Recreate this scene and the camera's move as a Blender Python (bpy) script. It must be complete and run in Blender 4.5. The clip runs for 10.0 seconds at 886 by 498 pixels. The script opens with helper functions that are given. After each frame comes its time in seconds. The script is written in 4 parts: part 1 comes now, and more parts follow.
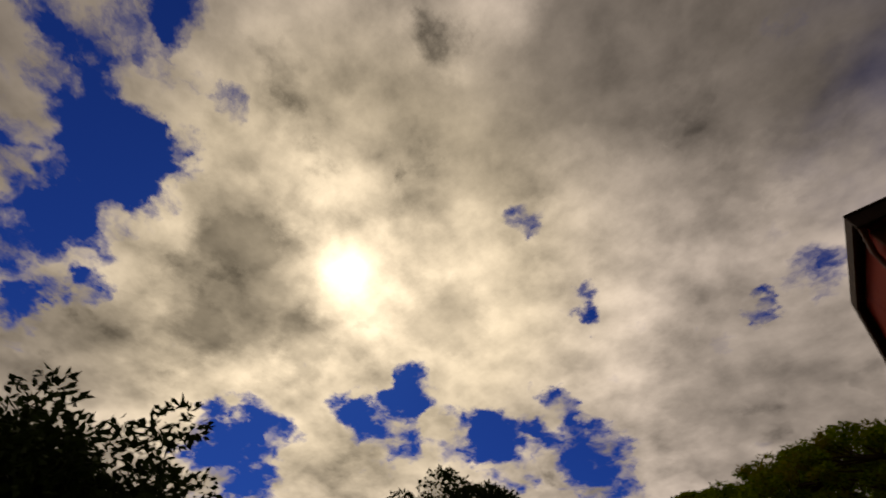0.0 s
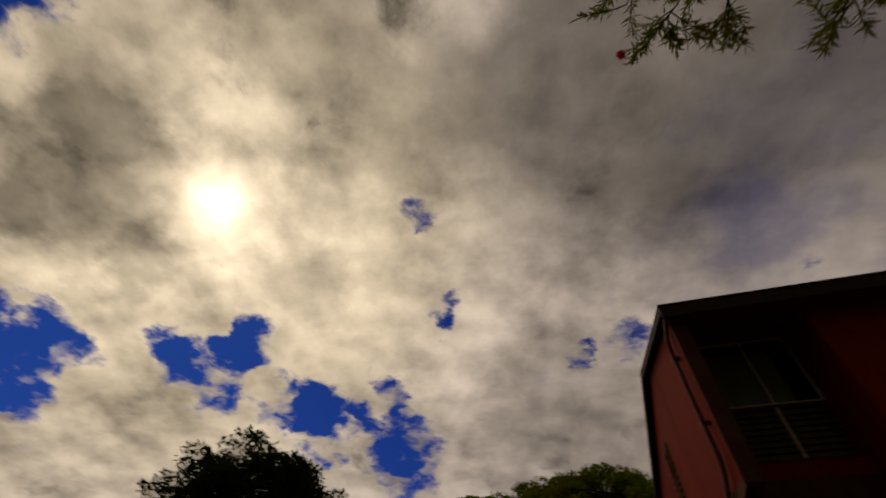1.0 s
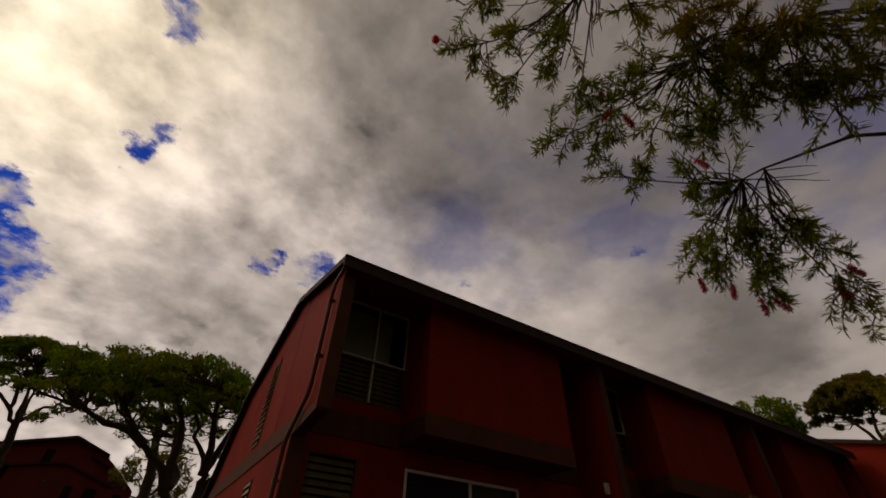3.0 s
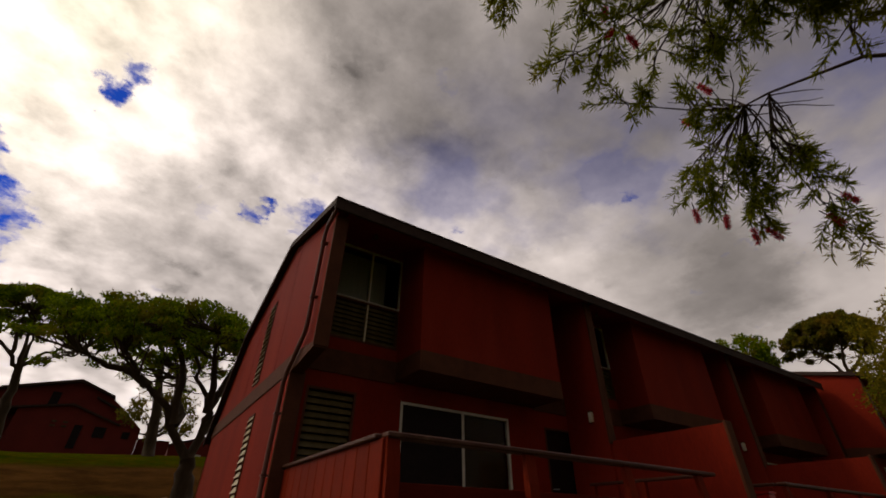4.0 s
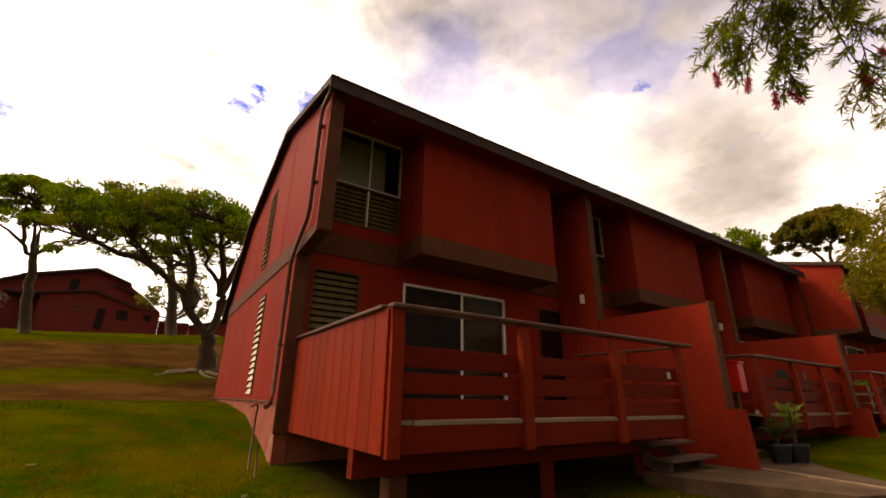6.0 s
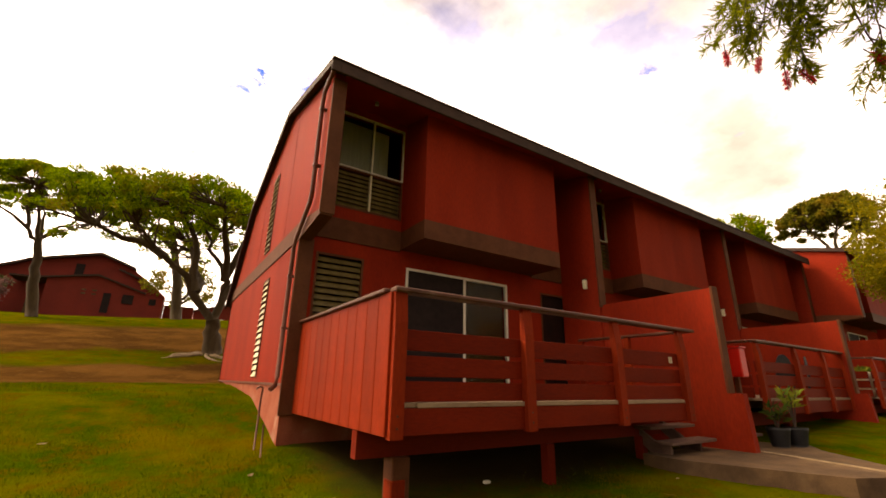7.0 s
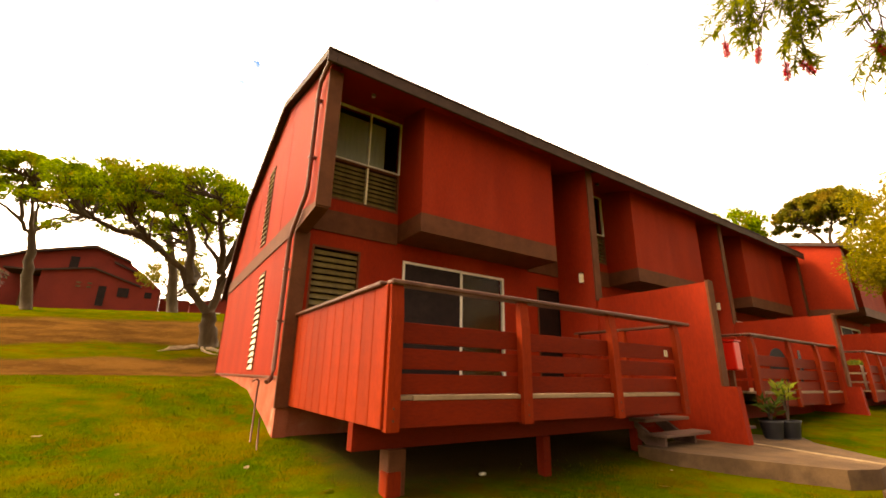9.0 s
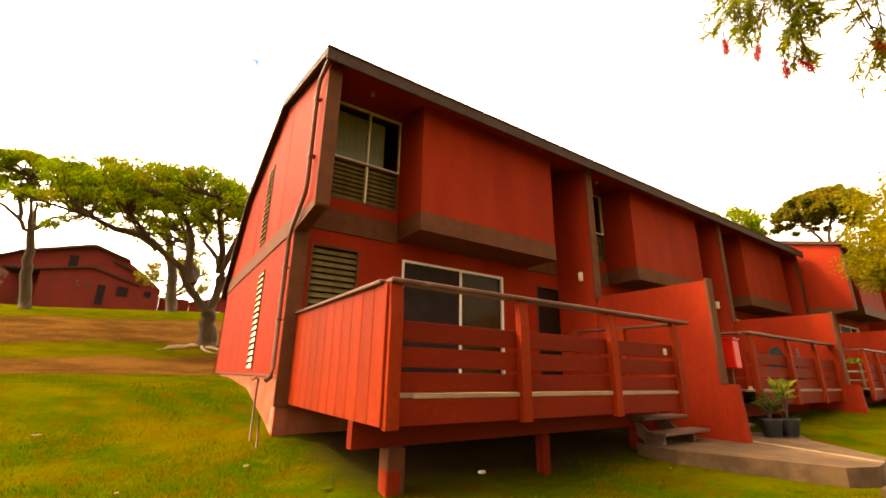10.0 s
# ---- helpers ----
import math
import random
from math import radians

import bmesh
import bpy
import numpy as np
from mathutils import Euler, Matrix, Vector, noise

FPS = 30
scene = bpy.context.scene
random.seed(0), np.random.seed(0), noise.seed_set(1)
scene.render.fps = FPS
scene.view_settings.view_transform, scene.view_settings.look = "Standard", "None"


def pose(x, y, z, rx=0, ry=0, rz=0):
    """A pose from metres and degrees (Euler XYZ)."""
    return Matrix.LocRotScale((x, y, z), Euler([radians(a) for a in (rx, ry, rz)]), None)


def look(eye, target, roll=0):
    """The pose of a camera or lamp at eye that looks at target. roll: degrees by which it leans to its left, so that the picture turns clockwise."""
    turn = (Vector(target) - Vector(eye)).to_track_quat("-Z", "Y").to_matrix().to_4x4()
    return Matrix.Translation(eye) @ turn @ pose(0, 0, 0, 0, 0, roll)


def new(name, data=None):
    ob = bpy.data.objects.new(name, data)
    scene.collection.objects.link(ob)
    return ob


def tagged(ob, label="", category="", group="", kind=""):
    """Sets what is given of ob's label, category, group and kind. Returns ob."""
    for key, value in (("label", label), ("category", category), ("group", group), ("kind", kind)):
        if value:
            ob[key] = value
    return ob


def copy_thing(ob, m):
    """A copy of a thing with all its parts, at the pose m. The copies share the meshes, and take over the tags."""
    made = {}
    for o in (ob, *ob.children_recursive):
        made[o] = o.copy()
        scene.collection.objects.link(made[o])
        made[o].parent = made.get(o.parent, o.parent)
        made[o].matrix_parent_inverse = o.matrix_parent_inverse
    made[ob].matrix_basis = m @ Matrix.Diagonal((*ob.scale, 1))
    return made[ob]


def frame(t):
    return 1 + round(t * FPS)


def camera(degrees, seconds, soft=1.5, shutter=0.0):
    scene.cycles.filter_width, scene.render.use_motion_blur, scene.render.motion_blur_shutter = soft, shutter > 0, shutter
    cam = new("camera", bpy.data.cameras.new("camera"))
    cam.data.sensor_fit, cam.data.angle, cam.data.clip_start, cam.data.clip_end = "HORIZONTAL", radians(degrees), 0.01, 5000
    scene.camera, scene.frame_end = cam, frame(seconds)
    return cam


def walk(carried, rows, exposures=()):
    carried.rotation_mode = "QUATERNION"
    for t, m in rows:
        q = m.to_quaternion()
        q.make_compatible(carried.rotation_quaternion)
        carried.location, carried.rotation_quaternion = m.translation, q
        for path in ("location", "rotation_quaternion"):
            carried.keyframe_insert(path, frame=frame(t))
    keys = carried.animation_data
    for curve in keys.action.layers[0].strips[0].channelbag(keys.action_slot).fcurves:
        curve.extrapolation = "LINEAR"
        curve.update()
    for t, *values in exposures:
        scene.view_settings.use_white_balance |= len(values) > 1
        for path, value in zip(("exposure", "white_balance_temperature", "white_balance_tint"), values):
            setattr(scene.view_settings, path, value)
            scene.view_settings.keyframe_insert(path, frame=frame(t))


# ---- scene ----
cam = camera(92.54, 10.0, soft=1.7, shutter=0.3)
PATH = [
    (0, -1.833, -6.634, 0.403, 43.11, 51.17, 2.83),
    (0.5, -1.808, -6.664, 0.408, 33.47, 50.79, 3.88),
    (1, -1.768, -6.682, 0.400, 18.74, 49.93, 3.48),
    (1.5, -1.696, -6.706, 0.398, 0.60, 48.92, 2.65),
    (2, -1.645, -6.736, 0.416, -12.79, 46.54, 3.26),
    (2.5, -1.632, -6.696, 0.406, -24.95, 44.21, 3.50),
    (3, -1.629, -6.738, 0.379, -31.55, 40.65, 1.97),
    (4.5, -1.588, -6.636, 0.297, -32.62, 29.70, 0.89),
    (5, -1.583, -6.622, 0.253, -32.56, 25.44, 0.90),
    (5.5, -1.579, -6.617, 0.228, -32.87, 21.92, 0.97),
    (6, -1.579, -6.606, 0.208, -33.35, 19.32, 0.81),
    (7.5, -1.572, -6.593, 0.194, -32.99, 17.18, 1.00),
    (8, -1.570, -6.600, 0.192, -33.14, 17.04, 0.99),
    (8.5, -1.568, -6.583, 0.190, -33.18, 16.96, 1.12),
    (9, -1.561, -6.579, 0.189, -33.45, 16.57, 1.09),
    (9.5, -1.560, -6.581, 0.189, -33.57, 16.39, 1.00),
    (10, -1.559, -6.578, 0.185, -33.53, 16.41, 1.03),
]
EXPOSURES = [(t, e, k, 15) for t, e, k in ((0.0, -2.45, 8350), (1.0, -2.65, 8350), (2.0, -2.6, 8300), (3.0, -2.0, 7700), (4.5, -1.15, 7200), (5.0, -0.75, 7200), (5.5, -0.3, 7700), (6.0, 0.15, 8400), (7.5, 1.2, 9900), (8.5, 1.62, 10800), (10.0, 2.0, 11500))]
walk(cam, [(t, pose(x, y, z, 90 + pitch, 0, yaw) @ pose(0, 0, 0, 0, 0, roll)) for t, x, y, z, yaw, pitch, roll in PATH], EXPOSURES)

# ---- sky and sun ----
SUN_AZ, SUN_EL = 60.7, 46.0  # to the left of +y, and up


def aim(az, el):
    """The unit vector az degrees to the left of +y and el degrees up."""
    a, e = radians(az), radians(el)
    return Vector((-math.sin(a) * math.cos(e), math.cos(a) * math.cos(e), math.sin(e)))


def node(tree, kind, at=None, **sets):
    n = tree.nodes.new(kind)
    for key, value in sets.items():
        n.inputs[key.replace("_", " ")].default_value = value
    return n


def maths(tree, op, a, b=None, c=None, clamp=False):
    n = tree.nodes.new("ShaderNodeMath")
    n.operation, n.use_clamp = op, clamp
    for i, v in enumerate((a, b, c)):
        if v is None:
            continue
        if isinstance(v, (int, float)):
            n.inputs[i].default_value = v
        else:
            tree.links.new(v, n.inputs[i])
    return n.outputs[0]


def vmath(tree, op, a, b=None):
    n = tree.nodes.new("ShaderNodeVectorMath")
    n.operation = op
    for i, v in enumerate((a, b)):
        if v is None:
            continue
        if isinstance(v, (tuple, list, Vector)):
            n.inputs[i].default_value = tuple(v)
        else:
            tree.links.new(v, n.inputs[i])
    return n.outputs["Value"] if op == "DOT_PRODUCT" else n.outputs["Vector"]


def span(tree, value, lo, hi, to_lo=0.0, to_hi=1.0, smooth=True):
    n = tree.nodes.new("ShaderNodeMapRange")
    n.interpolation_type = "SMOOTHSTEP" if smooth else "LINEAR"
    tree.links.new(value, n.inputs["Value"])
    for key, v in (("From Min", lo), ("From Max", hi), ("To Min", to_lo), ("To Max", to_hi)):
        n.inputs[key].default_value = v
    return n.outputs["Result"]


def blend(tree, fac, a, b):
    n = tree.nodes.new("ShaderNodeMix")
    n.data_type = "RGBA"
    if isinstance(fac, (int, float)):
        n.inputs[0].default_value = fac
    else:
        tree.links.new(fac, n.inputs[0])
    for i, v in ((6, a), (7, b)):
        if isinstance(v, (tuple, list)):
            n.inputs[i].default_value = (*v, 1) if len(v) == 3 else v
        else:
            tree.links.new(v, n.inputs[i])
    return n.outputs[2]


def noise_tex(tree, vector, scale, detail=4.0, rough=0.55, colour=False, warp=0.0):
    n = tree.nodes.new("ShaderNodeTexNoise")
    n.inputs["Scale"].default_value, n.inputs["Detail"].default_value, n.inputs["Roughness"].default_value = scale, detail, rough
    n.inputs["Distortion"].default_value = warp
    if vector is not None:
        tree.links.new(vector, n.inputs["Vector"])
    return n.outputs["Color" if colour else "Fac"]


def make_world():
    world = bpy.data.worlds.new("sky")
    scene.world = world
    world.use_nodes = True
    t = world.node_tree
    t.nodes.clear()
    sky = t.nodes.new("ShaderNodeTexSky")
    sky.sky_type, sky.sun_disc = "NISHITA", False
    sky.sun_elevation, sky.sun_rotation = radians(SUN_EL), radians(-SUN_AZ)
    sky.air_density, sky.dust_density = 1.0, 0.3
    blue = vmath(t, "MULTIPLY", sky.outputs[0], (0.010, 0.060, 0.26))
    way = t.nodes.new("ShaderNodeTexCoord").outputs["Generated"]
    way = vmath(t, "NORMALIZE", way)
    # flat cloud layer: directions spread on a plane overhead, so that clouds crowd together towards the horizon
    split = t.nodes.new("ShaderNodeSeparateXYZ")
    t.links.new(way, split.inputs[0])
    up = maths(t, "ADD", maths(t, "MAXIMUM", split.outputs[2], 0.0), 0.25)
    plane = t.nodes.new("ShaderNodeCombineXYZ")
    t.links.new(maths(t, "DIVIDE", split.outputs[0], up), plane.inputs[0])
    t.links.new(maths(t, "DIVIDE", split.outputs[1], up), plane.inputs[1])
    flat = plane.outputs[0]
    curl = vmath(t, "SUBTRACT", noise_tex(t, flat, 6.5, 7, 0.64, True), (0.5, 0.5, 0.5))
    bent = vmath(t, "NORMALIZE", vmath(t, "ADD", way, vmath(t, "MULTIPLY", curl, (0.17, 0.17, 0.17))))

    def patches(rows):
        """The sum of soft round patches: azimuth, elevation, radius in degrees, strength."""
        total = None
        for az, el, size, amount in rows:
            near = vmath(t, "DOT_PRODUCT", bent, aim(az, el))
            m = span(t, near, math.cos(radians(size * 1.8)), math.cos(radians(size * 0.2)), 0, amount)
            total = m if total is None else maths(t, "ADD", total, m)
        return total

    def density(place):
        """How thick the cloud is: billows at three sizes."""
        big = span(t, noise_tex(t, place, 1.9, 2, 0.45), 0.32, 0.68, smooth=False)
        mid = span(t, noise_tex(t, place, 5.0, 8, 0.53), 0.30, 0.70, smooth=False)
        cells = t.nodes.new("ShaderNodeTexVoronoi")
        cells.feature = "SMOOTH_F1"
        for key, v in (("Scale", 4.2), ("Detail", 3.0), ("Roughness", 0.48), ("Smoothness", 0.5)):
            cells.inputs[key].default_value = v
        t.links.new(vmath(t, "ADD", place, vmath(t, "MULTIPLY", curl, (0.22, 0.22, 0.22))), cells.inputs["Vector"])
        puff = span(t, cells.outputs["Distance"], 0.05, 0.65, 1.0, 0.0, False)
        return maths(t, "ADD", maths(t, "MULTIPLY", big, 0.32), maths(t, "ADD", maths(t, "MULTIPLY", mid, 0.36), maths(t, "MULTIPLY", puff, 0.32)))

    gaps, greys = patches(SKY_GAPS), patches(CLOUD_GREYS)
    thick = density(flat)
    toward = aim(SUN_AZ, 0) * 0.05
    beyond = density(vmath(t, "ADD", flat, tuple(toward)))
    relief = maths(t, "SUBTRACT", thick, beyond)
    wisps = span(t, noise_tex(t, vmath(t, "ADD", flat, vmath(t, "MULTIPLY", curl, (0.12, 0.12, 0.12))), 8.0, 8, 0.58), 0.32, 0.68, smooth=False)
    open_sky = maths(t, "ADD", gaps, maths(t, "MULTIPLY", maths(t, "SUBTRACT", 0.5, wisps), 0.95))
    cover = span(t, open_sky, 0.36, 0.92, 1.0, 0.0)
    soft = span(t, noise_tex(t, flat, 5.5, 5, 0.5), 0.36, 0.66, 1.25, 0.25)
    cover = maths(t, "MULTIPLY", cover, maths(t, "SUBTRACT", 1.0, maths(t, "MINIMUM", maths(t, "MULTIPLY", maths(t, "MULTIPLY", patches(THIN_CLOUD), soft), 0.5), 0.42)), clamp=True)
    sun_dot = vmath(t, "DOT_PRODUCT", way, aim(SUN_AZ, SUN_EL))
    ahead = maths(t, "MAXIMUM", sun_dot, 0.0)
    glow = maths(t, "ADD", maths(t, "MULTIPLY", maths(t, "POWER", ahead, 6.0), 1.35), maths(t, "MULTIPLY", maths(t, "POWER", ahead, 60.0), 1.7))
    core = maths(t, "ADD", maths(t, "MULTIPLY", maths(t, "POWER", ahead, 420.0), 2.0), maths(t, "MULTIPLY", maths(t, "POWER", ahead, 2200.0), 6.5))
    side = span(t, split.outputs[1], -0.50, 0.20, 0.31, 1.75)  # sky towards -y, never in view, is dimmed to keep the fronts dark
    side = maths(t, "MULTIPLY", side, span(t, split.outputs[0], 0.1, 0.8, 1.0, 0.92))
    lumps = maths(t, "ADD", maths(t, "MULTIPLY", maths(t, "SUBTRACT", thick, 0.5), -1.10), maths(t, "ADD", maths(t, "MULTIPLY", relief, 2.0), maths(t, "MULTIPLY", maths(t, "SUBTRACT", wisps, 0.5), -0.30)))
    lumps = maths(t, "MULTIPLY", lumps, span(t, sun_dot, -0.1, 0.85, 0.40, 1.55))  # softer forms away from the sun
    shade = maths(t, "MULTIPLY", maths(t, "MAXIMUM", maths(t, "ADD", 0.98, lumps), 0.25), span(t, greys, 0.0, 1.3, 1.0, 0.34, False))
    light = maths(t, "ADD", maths(t, "MULTIPLY", shade, maths(t, "ADD", side, glow)), core)
    tint = blend(t, span(t, glow, 0.0, 0.9), (1.0, 0.95, 0.95), (1.0, 0.94, 0.79))
    bright = t.nodes.new("ShaderNodeCombineXYZ")
    for i in range(3):
        t.links.new(light, bright.inputs[i])
    cloud = vmath(t, "MULTIPLY", tint, bright.outputs[0])
    final = blend(t, cover, blue, cloud)
    back = t.nodes.new("ShaderNodeBackground")
    t.links.new(final, back.inputs[0])
    back.inputs[1].default_value = 1.0
    t.links.new(back.outputs[0], t.nodes.new("ShaderNodeOutputWorld").inputs[0])


SKY_GAPS = [
    (115, 52.6, 5.0, 0.66), (106.4, 42.5, 5.5, 0.68), (98.5, 45.2, 4.4, 0.7), (101, 33.7, 3.3, 0.7), (96.7, 38, 3.0, 0.55), (96.1, 30.8, 2.8, 0.6), (98.5, 57, 1.8, 0.6),
    (114.4, 59, 2.6, 0.6), (24, 53.8, 2.0, 0.8), (18.4, 41.3, 1.9, 0.65), (17.7, 39.3, 1.4, 0.5), (-3.6, 34.6, 1.5, 0.9), (45.8, 32, 2.6, 0.75), (49.3, 27.7, 3.8, 0.7),
    (55.4, 28.4, 2.2, 0.6), (38.2, 27.6, 2.9, 0.75), (26.2, 30, 2.9, 0.8), (32.9, 25.6, 3.4, 0.75), (22, 22.9, 3.6, 0.85), (66.9, 22.7, 4.4, 0.85), (71.3, 23.5, 2.3, 0.5),
    (91.2, 31.8, 1.6, 0.6), (95.4, 26, 2.2, 0.6), (-37, 36.4, 2.2, 0.25), (-63, 38.6, 1.2, 0.30), (-11.4, 34.6, 2.6, 0.4),
]
THIN_CLOUD = [(-37, 36, 5.5, 0.55), (-27, 41, 6, 0.45), (-63, 38.6, 3.4, 0.60), (-69, 40, 6.5, 0.40), (-88, 34, 7, 0.50), (-48, 47, 9, 0.28), (-55, 40, 6, 0.22), (-95, 45, 9, 0.3)]
CLOUD_GREYS = [
    (75.5, 39.8, 6, 1.2), (81.8, 46.8, 4, 0.9), (79.6, 32.4, 2.6, 0.6), (64.2, 35.7, 2.7, 0.8), (41.9, 42.2, 3.6, 0.6), (38.3, 66.9, 8, 0.5), (-22.6, 58.3, 14, 0.8), (0.8, 27.6, 8, 0.8),
    (89.8, 25.9, 4.8, 0.7), (75.5, 68.8, 6, 0.4), (-67, 25.1, 7, 0.8), (-74, 21, 6, 0.5), (-45, 52, 14, 0.45), (-30, 66, 12, 0.5), (-70, 60, 20, 0.8), (-100, 45, 20, 0.6), (20, 68, 8, 0.4),
]
make_world()

sun = new("sun", bpy.data.lights.new("sun", "SUN"))
sun.data.energy, sun.data.angle, sun.data.color = 1.0, radians(6.0), (1.0, 0.90, 0.74)
sun.matrix_world = look(aim(SUN_AZ, SUN_EL) * 60, (0, 0, 0))


# ---- materials ----
def material(name, colours, scale=6.0, rough=0.6, bump=0.15, fine=60.0, metal=0.0, per_piece=0.0, stretch=(1, 1, 1), spec=0.25):
    """A surface of two or three colours that mix at a broad and a fine scale, with a little relief."""
    m = bpy.data.materials.new(name)
    m.use_nodes = True
    t = m.node_tree
    b = t.nodes["Principled BSDF"]
    co = t.nodes.new("ShaderNodeTexCoord").outputs["Object"]
    if stretch != (1, 1, 1):
        co = vmath(t, "MULTIPLY", co, stretch)
    broad, grain = noise_tex(t, co, scale, 5, 0.6), noise_tex(t, co, fine, 3, 0.6)
    base = blend(t, span(t, broad, 0.3, 0.7), colours[0], colours[1])
    if len(colours) > 2:
        base = blend(t, span(t, noise_tex(t, co, scale * 0.37, 4, 0.6), 0.56, 0.72), base, colours[2])
    value = span(t, grain, 0.25, 0.75, 0.82, 1.15, False)
    if per_piece:
        rnd = t.nodes.new("ShaderNodeObjectInfo").outputs["Random"]
        value = maths(t, "MULTIPLY", value, span(t, rnd, 0, 1, 1 - per_piece, 1 + per_piece, False))
    hsv = t.nodes.new("ShaderNodeHueSaturation")
    t.links.new(base, hsv.inputs["Color"])
    t.links.new(value, hsv.inputs["Value"])
    t.links.new(hsv.outputs[0], b.inputs["Base Color"])
    b.inputs["Roughness"].default_value, b.inputs["Metallic"].default_value = rough, metal
    b.inputs["Specular IOR Level"].default_value = spec
    if bump:
        n = t.nodes.new("ShaderNodeBump")
        n.inputs["Strength"].default_value, n.inputs["Distance"].default_value = bump, 0.01
        t.links.new(maths(t, "ADD", maths(t, "MULTIPLY", broad, 0.5), grain), n.inputs["Height"])
        t.links.new(n.outputs[0], b.inputs["Normal"])
    return m


def leaf_material(name, dark, light, warm=None, glow=0.35):
    """Leaves that differ one by one and let light through."""
    m = bpy.data.materials.new(name)
    m.use_nodes = True
    t = m.node_tree
    t.nodes.clear()
    rnd = t.nodes.new("ShaderNodeNewGeometry").outputs["Random Per Island"]
    co = t.nodes.new("ShaderNodeTexCoord").outputs["Object"]
    col = blend(t, rnd, dark, light)
    if warm:
        col = blend(t, span(t, noise_tex(t, co, 0.9, 3), 0.48, 0.68), col, warm)
    a, b = t.nodes.new("ShaderNodeBsdfPrincipled"), t.nodes.new("ShaderNodeBsdfTranslucent")
    a.inputs["Roughness"].default_value, a.inputs["Specular IOR Level"].default_value = 0.6, 0.03
    t.links.new(col, a.inputs["Base Color"])
    t.links.new(col, b.inputs[0])
    mix = t.nodes.new("ShaderNodeMixShader")
    mix.inputs[0].default_value = glow
    t.links.new(a.outputs[0], mix.inputs[1])
    t.links.new(b.outputs[0], mix.inputs[2])
    t.links.new(mix.outputs[0], t.nodes.new("ShaderNodeOutputMaterial").inputs[0])
    return m


def glass_material(name, tint, rough=0.02):
    m = bpy.data.materials.new(name)
    m.use_nodes = True
    b = m.node_tree.nodes["Principled BSDF"]
    b.inputs["Base Color"].default_value = (*tint, 1)
    b.inputs["Transmission Weight"].default_value, b.inputs["Roughness"].default_value, b.inputs["IOR"].default_value = 1.0, rough, 1.16
    return m


RED = material("red_stained_siding", [(0.27, 0.021, 0.007), (0.215, 0.016, 0.006), (0.285, 0.027, 0.011)], 1.3, 0.7, 0.12, 40, stretch=(1, 1, 0.25), spec=0.08)
RED_BOARD = material("red_painted_board", [(0.235, 0.022, 0.005), (0.19, 0.017, 0.004)], 3.0, 0.62, 0.15, 50, spec=0.08, per_piece=0.10, stretch=(1, 1, 0.3))
RED_RAIL = material("red_painted_rail", [(0.165, 0.0125, 0.003), (0.13, 0.0095, 0.0025)], 3.0, 0.6, 0.12, 50, spec=0.08, per_piece=0.08, stretch=(0.25, 1, 1))
BROWN = material("brown_trim_paint", [(0.118, 0.040, 0.018), (0.088, 0.029, 0.013)], 4.0, 0.65, 0.12, 60, spec=0.12)
CAP = material("dark_brown_rail_cap", [(0.070, 0.022, 0.011), (0.095, 0.032, 0.018), (0.15, 0.075, 0.05)], 5.0, 0.45, 0.12, 60)
ROOFING = material("dark_brown_roofing", [(0.035, 0.017, 0.012), (0.055, 0.027, 0.020)], 6.0, 0.75, 0.25, 80)
DECKING = material("weathered_deck_board", [(0.30, 0.20, 0.13), (0.22, 0.14, 0.09)], 4.0, 0.75, 0.2, 60, per_piece=0.12, stretch=(0.3, 1, 1))
STEP = material("worn_step_board", [(0.16, 0.090, 0.068), (0.10, 0.055, 0.042)], 5.0, 0.65, 0.2, 60, per_piece=0.1, stretch=(0.3, 1, 1))
CONCRETE = material("stained_concrete", [(0.125, 0.070, 0.034), (0.060, 0.032, 0.015), (0.19, 0.120, 0.062)], 2.2, 0.85, 0.3, 70)
BASE = material("washed_out_foundation_paint", [(0.32, 0.09, 0.05), (0.26, 0.05, 0.022), (0.48, 0.30, 0.22)], 2.4, 0.8, 0.25, 50)
WHITE = material("aged_white_frame", [(0.74, 0.70, 0.60), (0.62, 0.58, 0.48)], 6.0, 0.45, 0.05, 60)
LOUVRE = material("cream_louvre", [(0.74, 0.66, 0.46), (0.62, 0.54, 0.36)], 5.0, 0.35, 0.05, 60, per_piece=0.1)
DARK_LOUVRE = material("smoked_louvre", [(0.15, 0.110, 0.040), (0.09, 0.065, 0.027)], 5.0, 0.25, 0.03, 60, per_piece=0.12)
INSIDE = material("darkened_room_lining", [(0.06, 0.05, 0.035), (0.04, 0.033, 0.025)], 2.0, 0.8, 0.05, 40)
DRAPE = material("brown_drape", [(0.060, 0.034, 0.010), (0.042, 0.024, 0.008)], 3.0, 0.9, 0.1, 30, stretch=(6, 6, 0.5), spec=0.05)
CURTAIN = material("grey_curtain", [(0.24, 0.225, 0.16), (0.19, 0.18, 0.125)], 3.0, 0.85, 0.1, 30, stretch=(6, 6, 0.5))
DOOR = material("dark_door_paint", [(0.022, 0.009, 0.007), (0.015, 0.007, 0.006)], 4.0, 0.6, 0.08, 60, spec=0.1)
METAL = material("dull_grey_metal", [(0.42, 0.42, 0.40), (0.30, 0.30, 0.29)], 8.0, 0.45, 0.05, 90, metal=0.7)
PIPE = material("brown_downpipe_paint", [(0.15, 0.055, 0.038), (0.11, 0.04, 0.03)], 6.0, 0.4, 0.05, 60)
POSTBOX = material("bright_red_enamel", [(0.62, 0.020, 0.014), (0.52, 0.016, 0.012)], 3.0, 0.3, 0.03, 60)
